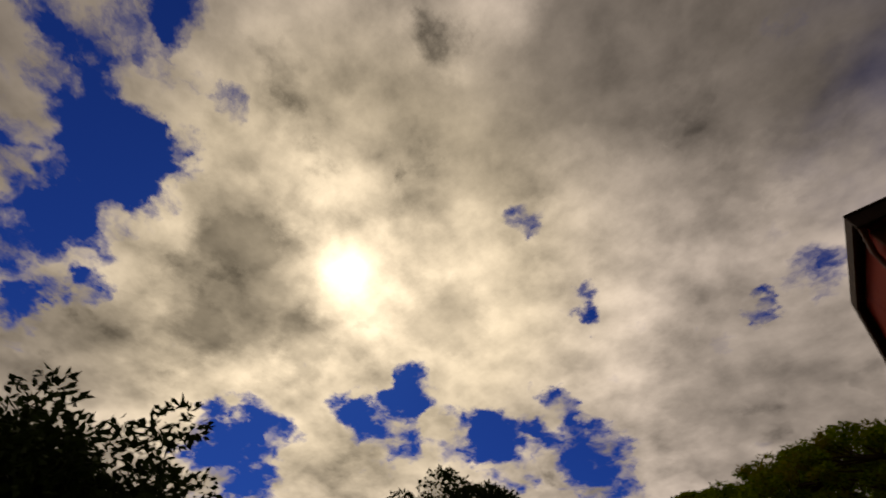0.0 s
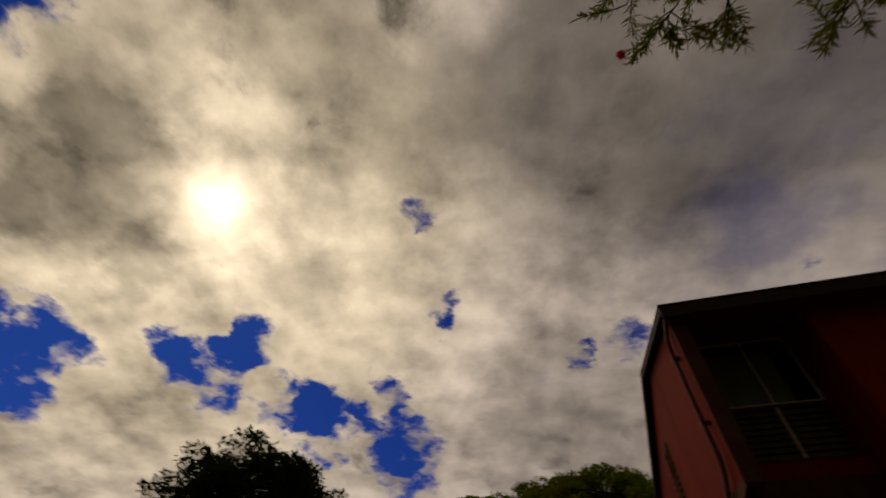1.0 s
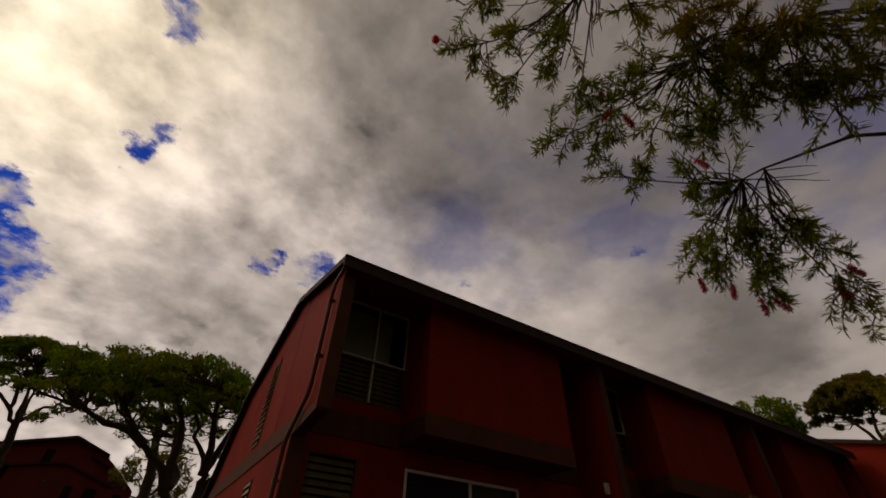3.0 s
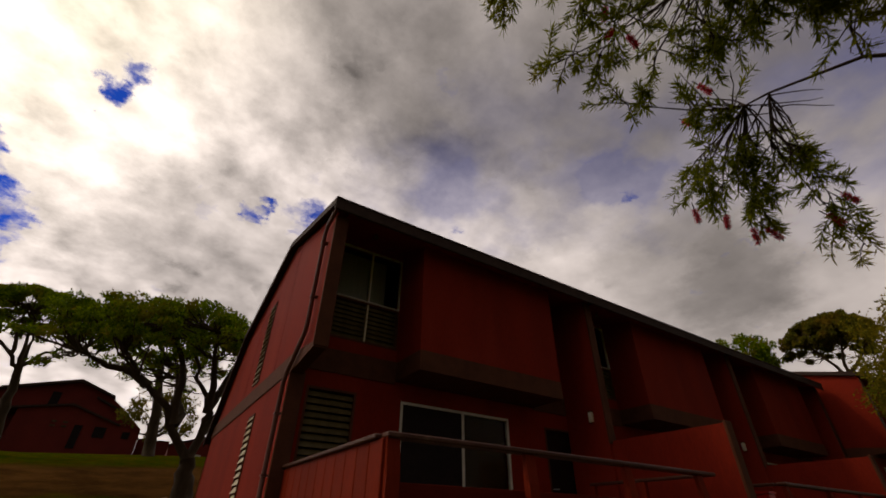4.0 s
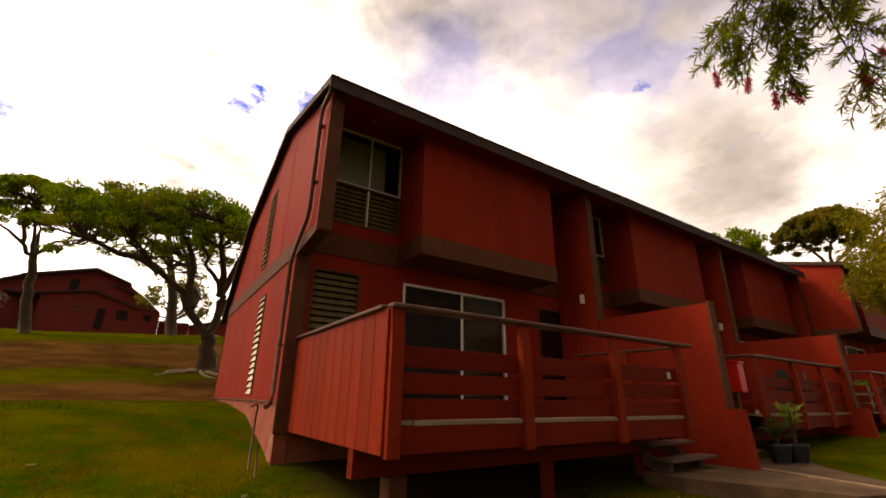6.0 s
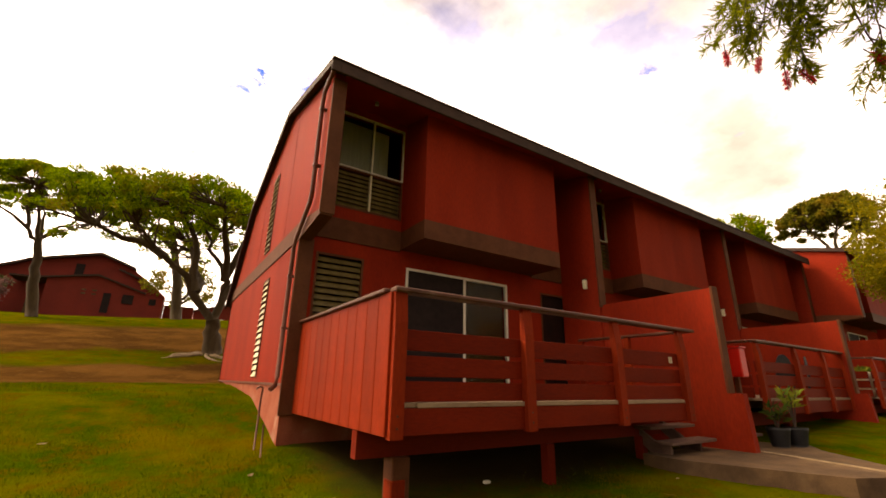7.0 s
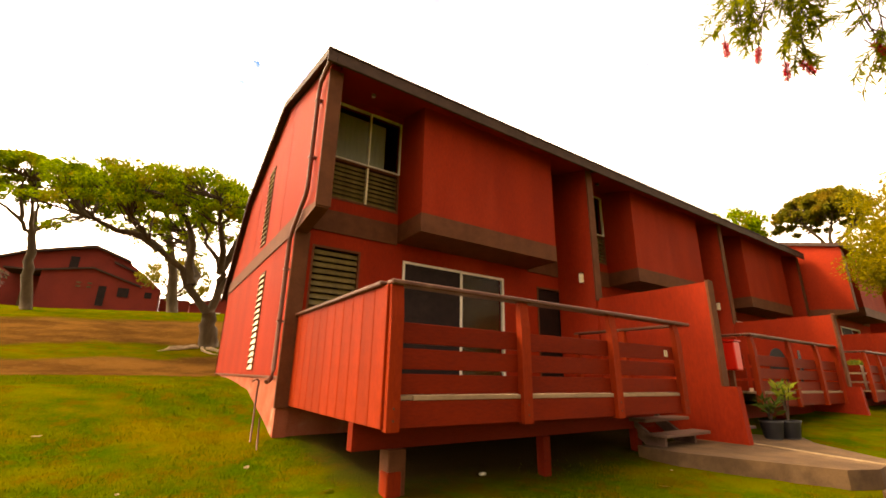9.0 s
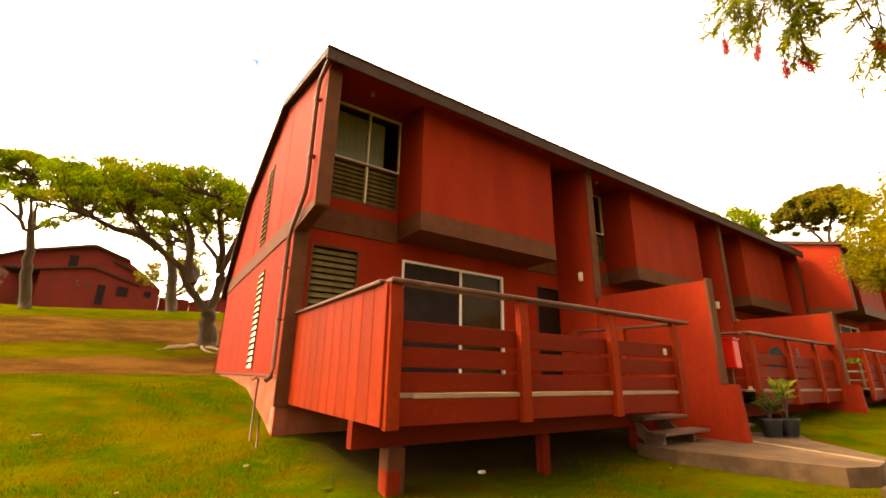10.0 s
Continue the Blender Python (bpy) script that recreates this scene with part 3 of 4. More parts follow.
def gable_wall(parent, slots=True, fin_low=2.45):
    """The end wall of a row with two narrow louvred slots, band, trims and foundation."""
    b = bmesh.new()
    slot_low, slot_up = (1.95, 2.42, 0.22, 2.06), (2.42, 2.90, 2.74, 4.50)
    ys = [-0.98, 0.0, 1.73, 1.95, 2.42, 2.90, 5.05, 7.2]

    def under(y):
        return roof_z(y) - 0.112

    for ya, yb in zip(ys, ys[1:]):
        lo = [(ya, 0.13), (yb, 0.13)] if ya >= 0 else [(ya, fin_low), (yb, 2.34)]
        hi = [(yb, under(yb)), (ya, under(ya))]
        cuts = [s for s in (slot_low, slot_up) if slots and s[0] <= ya < s[1]]
        for s in cuts:
            prism(lo + [(yb, s[2]), (ya, s[2])], "x", 0.0, 0.15, b)
            lo = [(ya, s[3]), (yb, s[3])]
        prism(lo + hi, "x", 0.0, 0.15, b)
    wall = part("gable_wall", fused(b), RED, parent, "sunlit red gable wall with vertical board joints")
    part("gable_band", prism([(0.02, 2.32), (7.2, 2.32), (7.2, 2.62), (0.02, 2.62)], "x", -0.022, -0.002), BROWN, wall)
    part("fin_band", prism([(-1.0, 2.42), (0.02, 2.30), (0.02, 2.62), (-1.0, 2.50)], "x", -0.02, 0.17), BROWN, wall)
    part("edge_board", box(-0.03, 0.19, -1.02, -0.982, 2.44, 4.70, 0.006), BROWN, wall, "brown board on the fin's edge")
    part("corner_board", box(-0.02, 0.22, -0.045, -0.002, -0.3, 2.34, 0.006), BROWN, wall)
    verge = [(y, z + 0.015) for y, z in ROOF_LINE] + [(y, z - 0.12) for y, z in reversed(ROOF_LINE)]
    part("verge_board", prism(verge, "x", -0.14, -0.10), ROOFING, wall, "dark barge board along the roof edge")
    part("fascia_end", box(-0.14, -0.001, -1.235, -1.193, 4.66, 4.86, 0.004), ROOFING, wall)
    part("drip_end", box(-0.145, -0.001, -1.25, -1.193, 4.862, 4.892, 0.003), ROOFING, wall)
    part("verge_roof", prism(ROOF_LINE + [(y, z - 0.05) for y, z in reversed(ROOF_LINE)], "x", -0.10, 0.002), ROOFING, wall)
    part("gable_foundation", box(0.012, 0.2, 0.0, 7.2, -2.0, 0.128), BASE, wall, "washed out red foundation, pale towards the ground")
    part("batten", box(-0.012, 0.002, 0.02, 7.18, 0.10, 0.135), PIPE, wall)
    for y in (1.22, 3.66):
        top = under(y) - 0.02
        part("joint_strip", box(-0.003, 0.001, y - 0.005, y + 0.005, 2.63, top), RED, wall)
    if slots:
        for y0, y1, z0, z1 in (slot_low, slot_up):
            rim = bmesh.new()
            box(-0.02, 0.1, y0, y0 + 0.03, z0, z1, bm=rim), box(-0.02, 0.1, y1 - 0.03, y1, z0, z1, bm=rim)
            box(-0.02, 0.1, y0 + 0.03, y1 - 0.03, z0, z0 + 0.03, bm=rim), box(-0.02, 0.1, y0 + 0.03, y1 - 0.03, z1 - 0.03, z1, bm=rim)
            win = part("slot_window", rim, BROWN, wall, "narrow slot with cream louvres")
            # near-black sheet that stands for the shade behind the slats
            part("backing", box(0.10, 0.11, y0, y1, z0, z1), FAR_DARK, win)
            me = bpy.data.meshes.new("slat")
            s = prism([(-0.034, -0.052), (-0.024, -0.056), (0.022, 0.036), (0.012, 0.040)], "y", y0 + 0.032, y1 - 0.032)
            s.to_mesh(me)
            s.free()
            count = int((z1 - z0) / 0.115)
            for k in range(count):
                o = piece("slat", me, LOUVRE, win)
                o.location = (0, 0, z0 + 0.06 + k * (z1 - z0 - 0.1) / (count - 1))
    return wall


gw = gable_wall(first)
far_end = [o for o in scene.objects if o.name.startswith("town_house") and not o.parent and abs(o.location.x - 18.75) < 0.1][0]
gable_wall(far_end, slots=False)
down = part("downpipe", tube([(-0.07, -1.18, 4.80), (-0.07, -1.02, 4.72), (-0.07, -0.72, 4.62), (-0.07, -0.66, 4.45), (-0.07, -0.66, 2.86), (-0.07, -0.60, 2.72), (-0.07, -0.02, 2.30), (-0.07, 0.05, 2.16), (-0.07, 0.05, 0.22), (-0.09, 0.03, 0.10), (-0.16, -0.04, 0.05)], 0.034, 10), PIPE, first, "brown painted round downpipe")
for z, y in ((3.3, -0.66), (4.3, -0.66), (1.7, 0.05), (0.9, 0.05)):
    part("bracket", box(-0.11, 0.0, y - 0.042, y + 0.042, z, z + 0.025), PIPE, down)


# ---- walls beside the steps ----
def stair_wall(x):
    z0 = float(height(x, -3)) - 0.4
    o = [(-0.01, z0), (-3.42, z0), (-3.36, 0.10), (-3.14, 0.10), (-3.14, 1.80), (-0.01, 1.80)]
    s = part("stair_wall", prism(o, "x", x - 0.13, x + 0.02), RED)
    tagged(s, "smooth red screen wall beside the front steps", "wall", "screen walls between the entrances")
    part("end_trim", box(x - 0.15, x + 0.04, -3.19, -3.143, 0.10, 1.83, 0.008), BROWN, s, "brown board on the wall's end")
    return s


for n in (1, 2, 3):
    stair_wall(UNIT * n + 0.06)


# ---- decks ----
def deck(x0, x1, left_panel, posts, label, shift=0.0):
    """A raised deck in front of a unit, from x0 to x1, with its rail, boards, beam and legs."""
    d = thing("wooden_deck", label, "deck", (0, shift, 0), "decks of the row")
    front = -3.04
    # floor boards run along x and show their edge between fascia and rail
    me = None
    for k in range(20):
        if me is None:
            b = box(x0 + 0.03, posts[-1] + 0.06, 0, 0.138, -0.035, 0.004, 0.004)
            me = bpy.data.meshes.new("floor_board")
            b.to_mesh(me), b.free()
        f = piece("floor_board", me, DECKING, d)
        f.location = (0, -3.0 + k * 0.149, 0)
    spans = list(zip(posts, posts[1:]))
    for a, c in spans:
        xa, xb = a + 0.05, c - 0.05
        for z0, z1 in ((0.47, 0.665), (0.235, 0.425), (0.012, 0.195)):
            part("rail_board", box(xa - 0.1, xb + 0.1, front + 0.035, front + 0.075, z0, z1, 0.005), RED_RAIL, d)
    part("fascia", box(x0, posts[-1] + 0.07, front + 0.004, front + 0.035, -0.27, -0.04, 0.005), RED_RAIL, d)
    part("light_edge", box(x0 + 0.3, posts[-1] - 0.07, front + 0.0, front + 0.033, -0.038, 0.006, 0.004), DECKING, d, "worn pale board edge")
    for n, x in enumerate(posts):
        o = [(front - 0.05, -0.29), (front + 0.033, -0.29), (front + 0.033, 1.0), (front - 0.02, 1.0), (front - 0.05, 0.72)]
        p = part("post", prism(o, "x", x - 0.065, x + 0.065), RED_BOARD, d)
        for z in (-0.2, -0.1):
            part("bolt", tube([(x, front - 0.05, z), (x, front - 0.058, z)], 0.011, 6), BROWN, p)
    part("rail_cap", box(x0 - 0.0, x1 + 0.06, front - 0.06, front + 0.09, 1.0, 1.05, 0.012), CAP, d, "dark worn handrail cap")
    part("beam", box(x0 - 0.01, x1 - 0.1, -2.42, -2.30, -0.53, -0.275), RED_RAIL, d)
    for y in (-2.0, -1.2, -0.4):
        part("joist_beam", box(x0 + 0.1, x1 - 0.1, y - 0.04, y + 0.04, -0.24, -0.04), BROWN, d)
    for n, (x, half) in enumerate(((x0 + 0.45, 0.1), (x0 + 2.60, 0.065), (x1 - 0.62, 0.065))):
        y = -2.40
        g = float(height(x, y)) - 0.25
        leg = part("leg", box(x - half, x + half, y - half, y + half, g, -0.53, 0.01), RED_RAIL if n else BROWN, d)
        if n == 0:
            part("footing", box(x - 0.112, x + 0.05, y - 0.112, y + 0.05, g, g + 0.50, 0.01), RED_BOARD, leg, "paler lower sleeve")
    if left_panel:
        me = None
        for k in range(11):
            if me is None:
                b = box(x0 - 0.02, x0 + 0.02, 0, 0.268, -0.27, 1.0, 0.006)
                me = bpy.data.meshes.new("panel_board")
                b.to_mesh(me), b.free()
            f = piece("panel_board", me, RED_BOARD, d)
            f.location = (0, -3.03 + k * 0.2745, 0)
        part("panel_backing", box(x0 + 0.022, x0 + 0.05, -3.0, -0.03, -0.25, 0.99), RED_BOARD, d)
        part("side_cap", box(x0 - 0.06, x0 + 0.08, -2.95, -0.01, 1.0, 1.045, 0.012), CAP, d)
    end = x1 if left_panel else x0
    part("return_cap", box(end - 0.06, end + 0.05, -2.94, -0.9, 1.0, 1.045, 0.012), CAP, d)
    for y in (-0.95, -1.95):
        part("return_post", box(end - 0.05, end + 0.03, y - 0.05, y + 0.05, -0.2, 1.0, 0.006), RED_BOARD, d)
    for z0, z1 in ((0.47, 0.665), (0.235, 0.425), (0.012, 0.195)):
        if left_panel:
            break
        part("return_board", box(end - 0.03, end + 0.008, -2.92, -0.9, z0, z1, 0.005), RED_RAIL, d)
    return d


def number_plate(parent, x, z):
    """Two pale bars in place of the number on the rail."""
    for k in range(2):
        part("number_bar", box(x + k * 0.05, x + 0.03 + k * 0.05, -3.012, -3.005, z - 0.045, z + 0.045), LOUVRE, parent)


deck_one = deck(0.19, 5.40, True, (0.262, 1.88, 3.50, 5.08), "raised red wooden deck with boarded end and dark handrail")
number_plate(deck_one, 4.78, 0.56)
deck(7.62, 12.40, False, (7.72, 9.45, 11.0, 12.3), "raised red wooden deck with slatted rail")
deck(14.6, 18.4, False, (14.7, 15.9, 17.1, 18.3), "raised red wooden deck with slatted rail")


def steps(x0, x1, label):
    s = thing("front_steps", label, "steps", (0, 0, 0), "front steps")
    for y, z in ((-2.25, -0.20), (-2.55, -0.38), (-2.85, -0.56)):
        part("tread", box(x0, x1, y - 0.14, y + 0.14, z - 0.045, z, 0.008), STEP, s)
    for x in (x0 + 0.12, x1 - 0.30):
        part("stringer", prism([(-2.15, -0.25), (-2.15, -0.40), (-2.72, -0.85), (-2.88, -0.85), (-2.88, -0.61), (-2.70, -0.61)], "x", x, x + 0.05), STEP, s)
    return s


steps(4.62, 5.85, "worn dark wooden steps up to the deck")
steps(6.5, 7.45, "worn dark wooden steps beside the screen wall")
part("landing", box(5.42, 6.07, -2.15, -0.003, -0.12, 0.0), DECKING, deck_one)

# ---- path ----
def slab(outline, top, label, name="path_slab", thick=0.5):
    s = part(name, prism(outline, "z", top - thick, top), CONCRETE)
    return tagged(s, label, "path", "path slabs", "structure")


slab([(4.5, -2.6), (4.45, -3.2), (5.04, -4.76), (5.46, -4.94), (5.85, -4.91), (6.34, -3.34), (6.34, -2.6)], -0.735, "stained concrete path slab at the foot of the steps")
slab([(5.08, -5.0), (5.3, -9.0), (8.0, -9.0), (6.5, -4.9), (5.9, -4.95), (5.46, -4.98)], -0.90, "stained concrete path slab beside the lawn")
slab([(6.42, -2.6), (6.42, -3.3), (5.93, -4.88), (6.45, -4.82), (7.5, -3.75), (8.9, -3.0), (8.9, -2.6)], -0.74, "stained concrete path slab before the pots")
edge = part("path_edging", prism([(6.345, -2.7), (6.345, -3.335), (5.855, -4.905), (5.925, -4.90), (6.415, -3.31), (6.415, -2.7)], "z", -0.95, -0.725), ROCK)
tagged(edge, "pale painted edging strip between path slabs", "edging", kind="structure")

# ---- small things by the entrances ----
pb = thing("red_box", "bright red metal box on a post beside the screen wall", "box", (0, 0, 0))
part("case", box(6.74, 6.96, -3.15, -2.84, 0.36, 0.84, 0.015), POSTBOX, pb)
part("lid", prism([(-3.17, 0.845), (-2.82, 0.845), (-2.82, 0.90), (-3.17, 0.87)], "x", 6.73, 6.97), POSTBOX, pb, "white tipped red lid")
part("post", box(6.82, 6.89, -3.03, -2.96, -0.9, 0.36), BROWN, pb)


def potted_plant(x, y, size, seed, label, leaf_mat):
    rng = np.random.default_rng(seed)
    z = -0.74
    p = thing("potted_plant", label, "plant", (x, y, z), "potted plants by the path")
    b = tube([(0, 0, 0), (0, 0, 0.03), (0, 0, 0.26), (0, 0, 0.30), (0, 0, 0.30), (0, 0, 0.25)], [0.12, 0.13, 0.17, 0.18, 0.155, 0.15], 18)
    pot = part("pot", b, POT, p, "black plastic pot")
    part("soil", tube([(0, 0, 0.24), (0, 0, 0.262)], 0.152, 16), SOIL, pot)
    stems = bmesh.new()
    at, along = [], []
    for k in range(5):
        a = k * 2.4 + rng.uniform(-0.4, 0.4)
        top = Vector((math.cos(a) * 0.10, math.sin(a) * 0.10, 0.26 + size * rng.uniform(0.5, 1)))
        tube([(0, 0, 0.24), (top.x * 0.4, top.y * 0.4, 0.24 + 0.5 * (top.z - 0.24)), top], [0.012, 0.009, 0.006], 6, stems)
        for j in range(11):
            q = j * 2.4
            lift = rng.uniform(-0.2, 1.3)
            at.append(top - Vector((0, 0, 0.012 * j)))
            along.append((math.cos(q), math.sin(q), lift))
    part("stem", stems, TWIG, p)
    piece("leaves", leaf_sheet("leaves", np.array([tuple(v) for v in at]), np.array(along), 0.19, 0.050, rng, 0.15), leaf_mat, p, "green and yellow long leaves")


potted_plant(7.36, -3.26, 0.38, 3, "low leafy green plant in a black pot", LEAF_LOW)
potted_plant(7.74, -3.38, 0.62, 4, "yellow-green croton in a black pot", LEAF_POT)

tap = thing("garden_tap", "thin rusty standpipe tap beside the foundation", "tap", (-0.28, -0.1, float(height(-0.28, -0.1))))
part("pipe", tube([(0, 0, -0.1), (0.02, 0.1, 0.62), (0.03, 0.11, 0.78), (-0.02, 0.06, 0.80), (-0.07, 0.0, 0.77)], 0.014, 8), PIPE, tap)
part("stake", tube([(0.02, -0.35, -0.1), (0.06, -0.1, 0.32)], 0.012, 6), PIPE, tap)


def patio_chair(x, y, turn):
    c = thing("patio_chair", "dark rounded patio chair on the slatted deck", "chair", (x, y, 0.004), "patio chairs")
    c.rotation_euler = (0, 0, turn)
    part("seat", box(-0.24, 0.24, -0.24, 0.24, 0.40, 0.44, 0.015), POT, c)
    back = [(0.24 * math.cos(a), 0.44 + 0.50 * math.sin(a)) for a in [k * math.pi / 10 for k in range(11)]]
    part("backrest", prism(back, "y", 0.21, 0.25), POT, c)
    for sx in (-0.2, 0.2):
        for sy in (-0.2, 0.2):
            part("leg", tube([(sx, sy, 0.0), (sx * 0.95, sy * 0.95, 0.40)], 0.016, 6), POT, c)


patio_chair(10.75, -2.2, 2.7)
patio_chair(11.75, -2.25, 3.5)

planter = thing("planter_box", "pale green planter box on the far deck", "planter", (14.95, -2.7, 0.004))
part("trough", box(-0.2, 0.6, -0.12, 0.12, 0.0, 0.66, 0.015), LOUVRE, planter)
rng_box = np.random.default_rng(21)
box_at = np.stack([rng_box.uniform(-0.15, 0.55, 120), rng_box.uniform(-0.08, 0.08, 120), np.full(120, 0.66)], 1)
piece("leaves", leaf_sheet("leaves", box_at, np.stack([rng_box.normal(0, 0.5, 120), rng_box.normal(0, 0.5, 120), np.ones(120)], 1), 0.16, 0.05, rng_box), LEAF_POT, planter)


def fallen_leaf(x, y, turn, size):
    b = bmesh.new()
    row = [(-1, 0, 0.0), (-0.4, 0.34, 0.12), (0.3, 0.3, 0.16), (1, 0, 0.3), (0.3, -0.3, 0.1), (-0.4, -0.34, 0.06)]
    mid = b.verts.new((0, 0, 0.02 * size))
    ring = [b.verts.new((p[0] * size, p[1] * size, p[2] * size)) for p in row]
    for i in range(6):
        b.faces.new((mid, ring[i - 1], ring[i]))
    bmesh.ops.solidify(b, geom=b.faces[:], thickness=0.0015)
    f = part("fallen_leaf", b, ROCK)
    f.location, f.rotation_euler = (x, y, float(height(x, y)) + 0.03), (0.2, 0.1, turn)
    tagged(f, "curled dry brown leaf lying on the lawn", "leaf", "fallen leaves")


for n, (x, y) in enumerate(((-0.75, -3.0), (-0.62, -2.85), (0.1, -2.1), (-1.6, -1.6), (-2.5, 0.4), (3.4, -3.6), (4.1, -3.3), (2.6, -3.9), (-0.5, -1.2))):
    fallen_leaf(x, y, n * 1.7, 0.05 + 0.012 * (n % 3))

scrap = part("paper_scrap", box(-0.04, 0.05, -0.03, 0.03, 0.0, 0.035, 0.012), WHITE)
scrap.location = (1.95, -2.2, float(height(1.95, -2.2)) + 0.01)
tagged(scrap, "crumpled white paper scrap lying under the deck", "litter")


# ---- trees ----
def limb(b, start, way, length, r0, r1, bend, rng, sides=7, sag=0.0):
    """A curved limb; returns its points."""
    pts, p, d = [Vector(start)], Vector(start), Vector(way).normalized()
    n = 5
    for k in range(n):
        d = (d + Vector(rng.normal(size=3)) * bend + Vector((0, 0, -sag))).normalized()
        p = p + d * length / n
        pts.append(p.copy())
    tube(pts, [r0 + (r1 - r0) * k / n for k in range(n + 1)], sides, b)
    return pts, d


def crown_leaves(name, centres, radii, per, size, rng, flat=0.6, width=0.5):
    c = np.repeat(np.array([tuple(v) for v in centres]), per, 0)
    r = np.repeat(np.array(radii), per)[:, None]
    off = rng.normal(size=c.shape)
    off /= np.linalg.norm(off, axis=1, keepdims=True)
    off *= rng.uniform(0.25, 1.0, (len(c), 1)) ** 0.6 * r
    off[:, 2] *= flat
    way = off + rng.normal(size=c.shape) * 0.6 * r
    return leaf_sheet(name, c + off, way, size, size * width, rng)


def shade_tree(label, trunk, girth, limbs, crown, seed, leaf=0.16, pads=190, per=120, foliage=None, group="shade trees on the hill"):
    """A spreading shade tree: trunk, long curved limbs, boughs to every pad of leaves, and a domed crown with gaps below.
    crown: centre x, y, height of the rim, half widths, rise of the dome."""
    rng = np.random.default_rng(seed)
    foot = Vector((trunk[0][0], trunk[0][1], float(height(trunk[0][0], trunk[0][1]))))
    tree = thing("shade_tree", label, "tree", foot, group)
    cx, cy, rim, rx, ry, rise = crown
    wood, joints = bmesh.new(), []

    def curve(points, r0, r1, sides, wobble):
        pts = [Vector(points[0])]
        for a, b in zip(points, points[1:]):
            a, b = Vector(a), Vector(b)
            for k in (1, 2, 3):
                pts.append(a.lerp(b, k / 3) + Vector(rng.normal(size=3)) * wobble * (k < 3))
        n = len(pts) - 1
        tube([p - foot for p in pts], [r0 + (r1 - r0) * k / n for k in range(n + 1)], sides, wood)
        return pts

    below = Vector(trunk[0]) - Vector((0, 0, 1.2))
    tube([below - foot, Vector(trunk[0]) - foot + Vector((0, 0, 0.05))], [girth * 1.75, girth * 1.37], 10, wood)
    curve(trunk, girth * 1.35, girth * 0.85, 10, 0.04)
    for row in limbs:
        joints += curve(row, girth * 0.60, girth * 0.16, 8, 0.09)[2:]
    centres, radii = [], []
    for k in range(pads):
        a, q = rng.uniform(0, math.tau), math.sqrt(rng.uniform(0, 1))
        edge = 1 + 0.10 * math.sin(3 * a + seed) + 0.07 * math.sin(7 * a + 2 * seed)
        dome = math.sqrt(max(0.0, 1 - q * q))
        low = rng.uniform(0, 1) < 0.22
        z = rim + rise * dome * rng.uniform(0.25, 0.6) - 0.06 * rise if low else rim + rise * dome * rng.uniform(0.80, 1.02)
        centres.append(Vector((cx + math.cos(a) * q * rx * edge, cy + math.sin(a) * q * ry * edge, z)))
        radii.append(rx * rng.uniform(0.07, 0.12) * (0.75 if low else 1.0))
    for k, c in enumerate(centres):
        near = min(joints, key=lambda p: (p - c).length + 1.5 * max(0.0, p.z - c.z + 0.3))
        way = c - near
        elbow = near + Vector((way.x * 0.55, way.y * 0.55, way.z * 0.30)) + Vector(rng.normal(size=3)) * 0.10
        r = min(girth * 0.17, 0.014 * way.length + 0.012)
        tube([p - foot for p in (near, near.lerp(elbow, 0.5) + Vector(rng.normal(size=3)) * 0.05, elbow, elbow.lerp(c, 0.55), c)], [r, r * 0.85, r * 0.7, r * 0.45, r * 0.2], 5, wood)
    part("trunk", wood, BARK, tree, "grey-brown forking trunk and limbs")
    piece("crown", crown_leaves("crown", [c - foot for c in centres], radii, per, leaf, rng, 0.42), foliage or LEAF_UMBRELLA, tree, "flat spreading crown of small olive leaves")
    return tree


def round_tree(x, y, trunk_h, crown, seed, label, mat, leaf=0.25, r0=0.3, clumps=150, per=80, name="tree"):
    """A bushy tree: trunk, limbs and an uneven crown (x, y, z half sizes)."""
    rng = np.random.default_rng(seed)
    z = float(height(x, y))
    tree = thing(name, label, "tree", (x, y, z), "trees beyond the houses")
    wood = bmesh.new()
    tube([(0, 0, -0.4), (0.05, 0, trunk_h * 0.5), (0, 0.05, trunk_h)], [r0 * 1.3, r0, r0 * 0.8], 9, wood)
    centre = Vector((0, 0, trunk_h + crown[2] * 0.75))
    for k in range(9):
        a = k * 2.4
        way = Vector((math.cos(a) * crown[0] * 0.7, math.sin(a) * crown[1] * 0.7, crown[2] * rng.uniform(0.3, 1.3)))
        pts, _ = limb(wood, (0, 0, trunk_h * rng.uniform(0.75, 1)), way, way.length, r0 * 0.45, r0 * 0.1, 0.15, rng, 6)
    part("trunk", wood, BARK, tree)
    centres, radii = [], []
    for k in range(clumps):
        v = Vector(rng.normal(size=3)).normalized() * rng.uniform(0.35, 1.0) ** 0.5
        lump = 1 + 0.35 * noise.noise(v * 2.1 + Vector((seed * 3.1, 0, 0)))
        centres.append(centre + Vector((v.x * crown[0] * lump, v.y * crown[1] * lump, v.z * crown[2] * lump)))
        radii.append(min(crown) * rng.uniform(0.14, 0.26))
    piece("crown", crown_leaves("crown", centres, radii, per, leaf, rng, 0.8), mat, tree)
    return tree


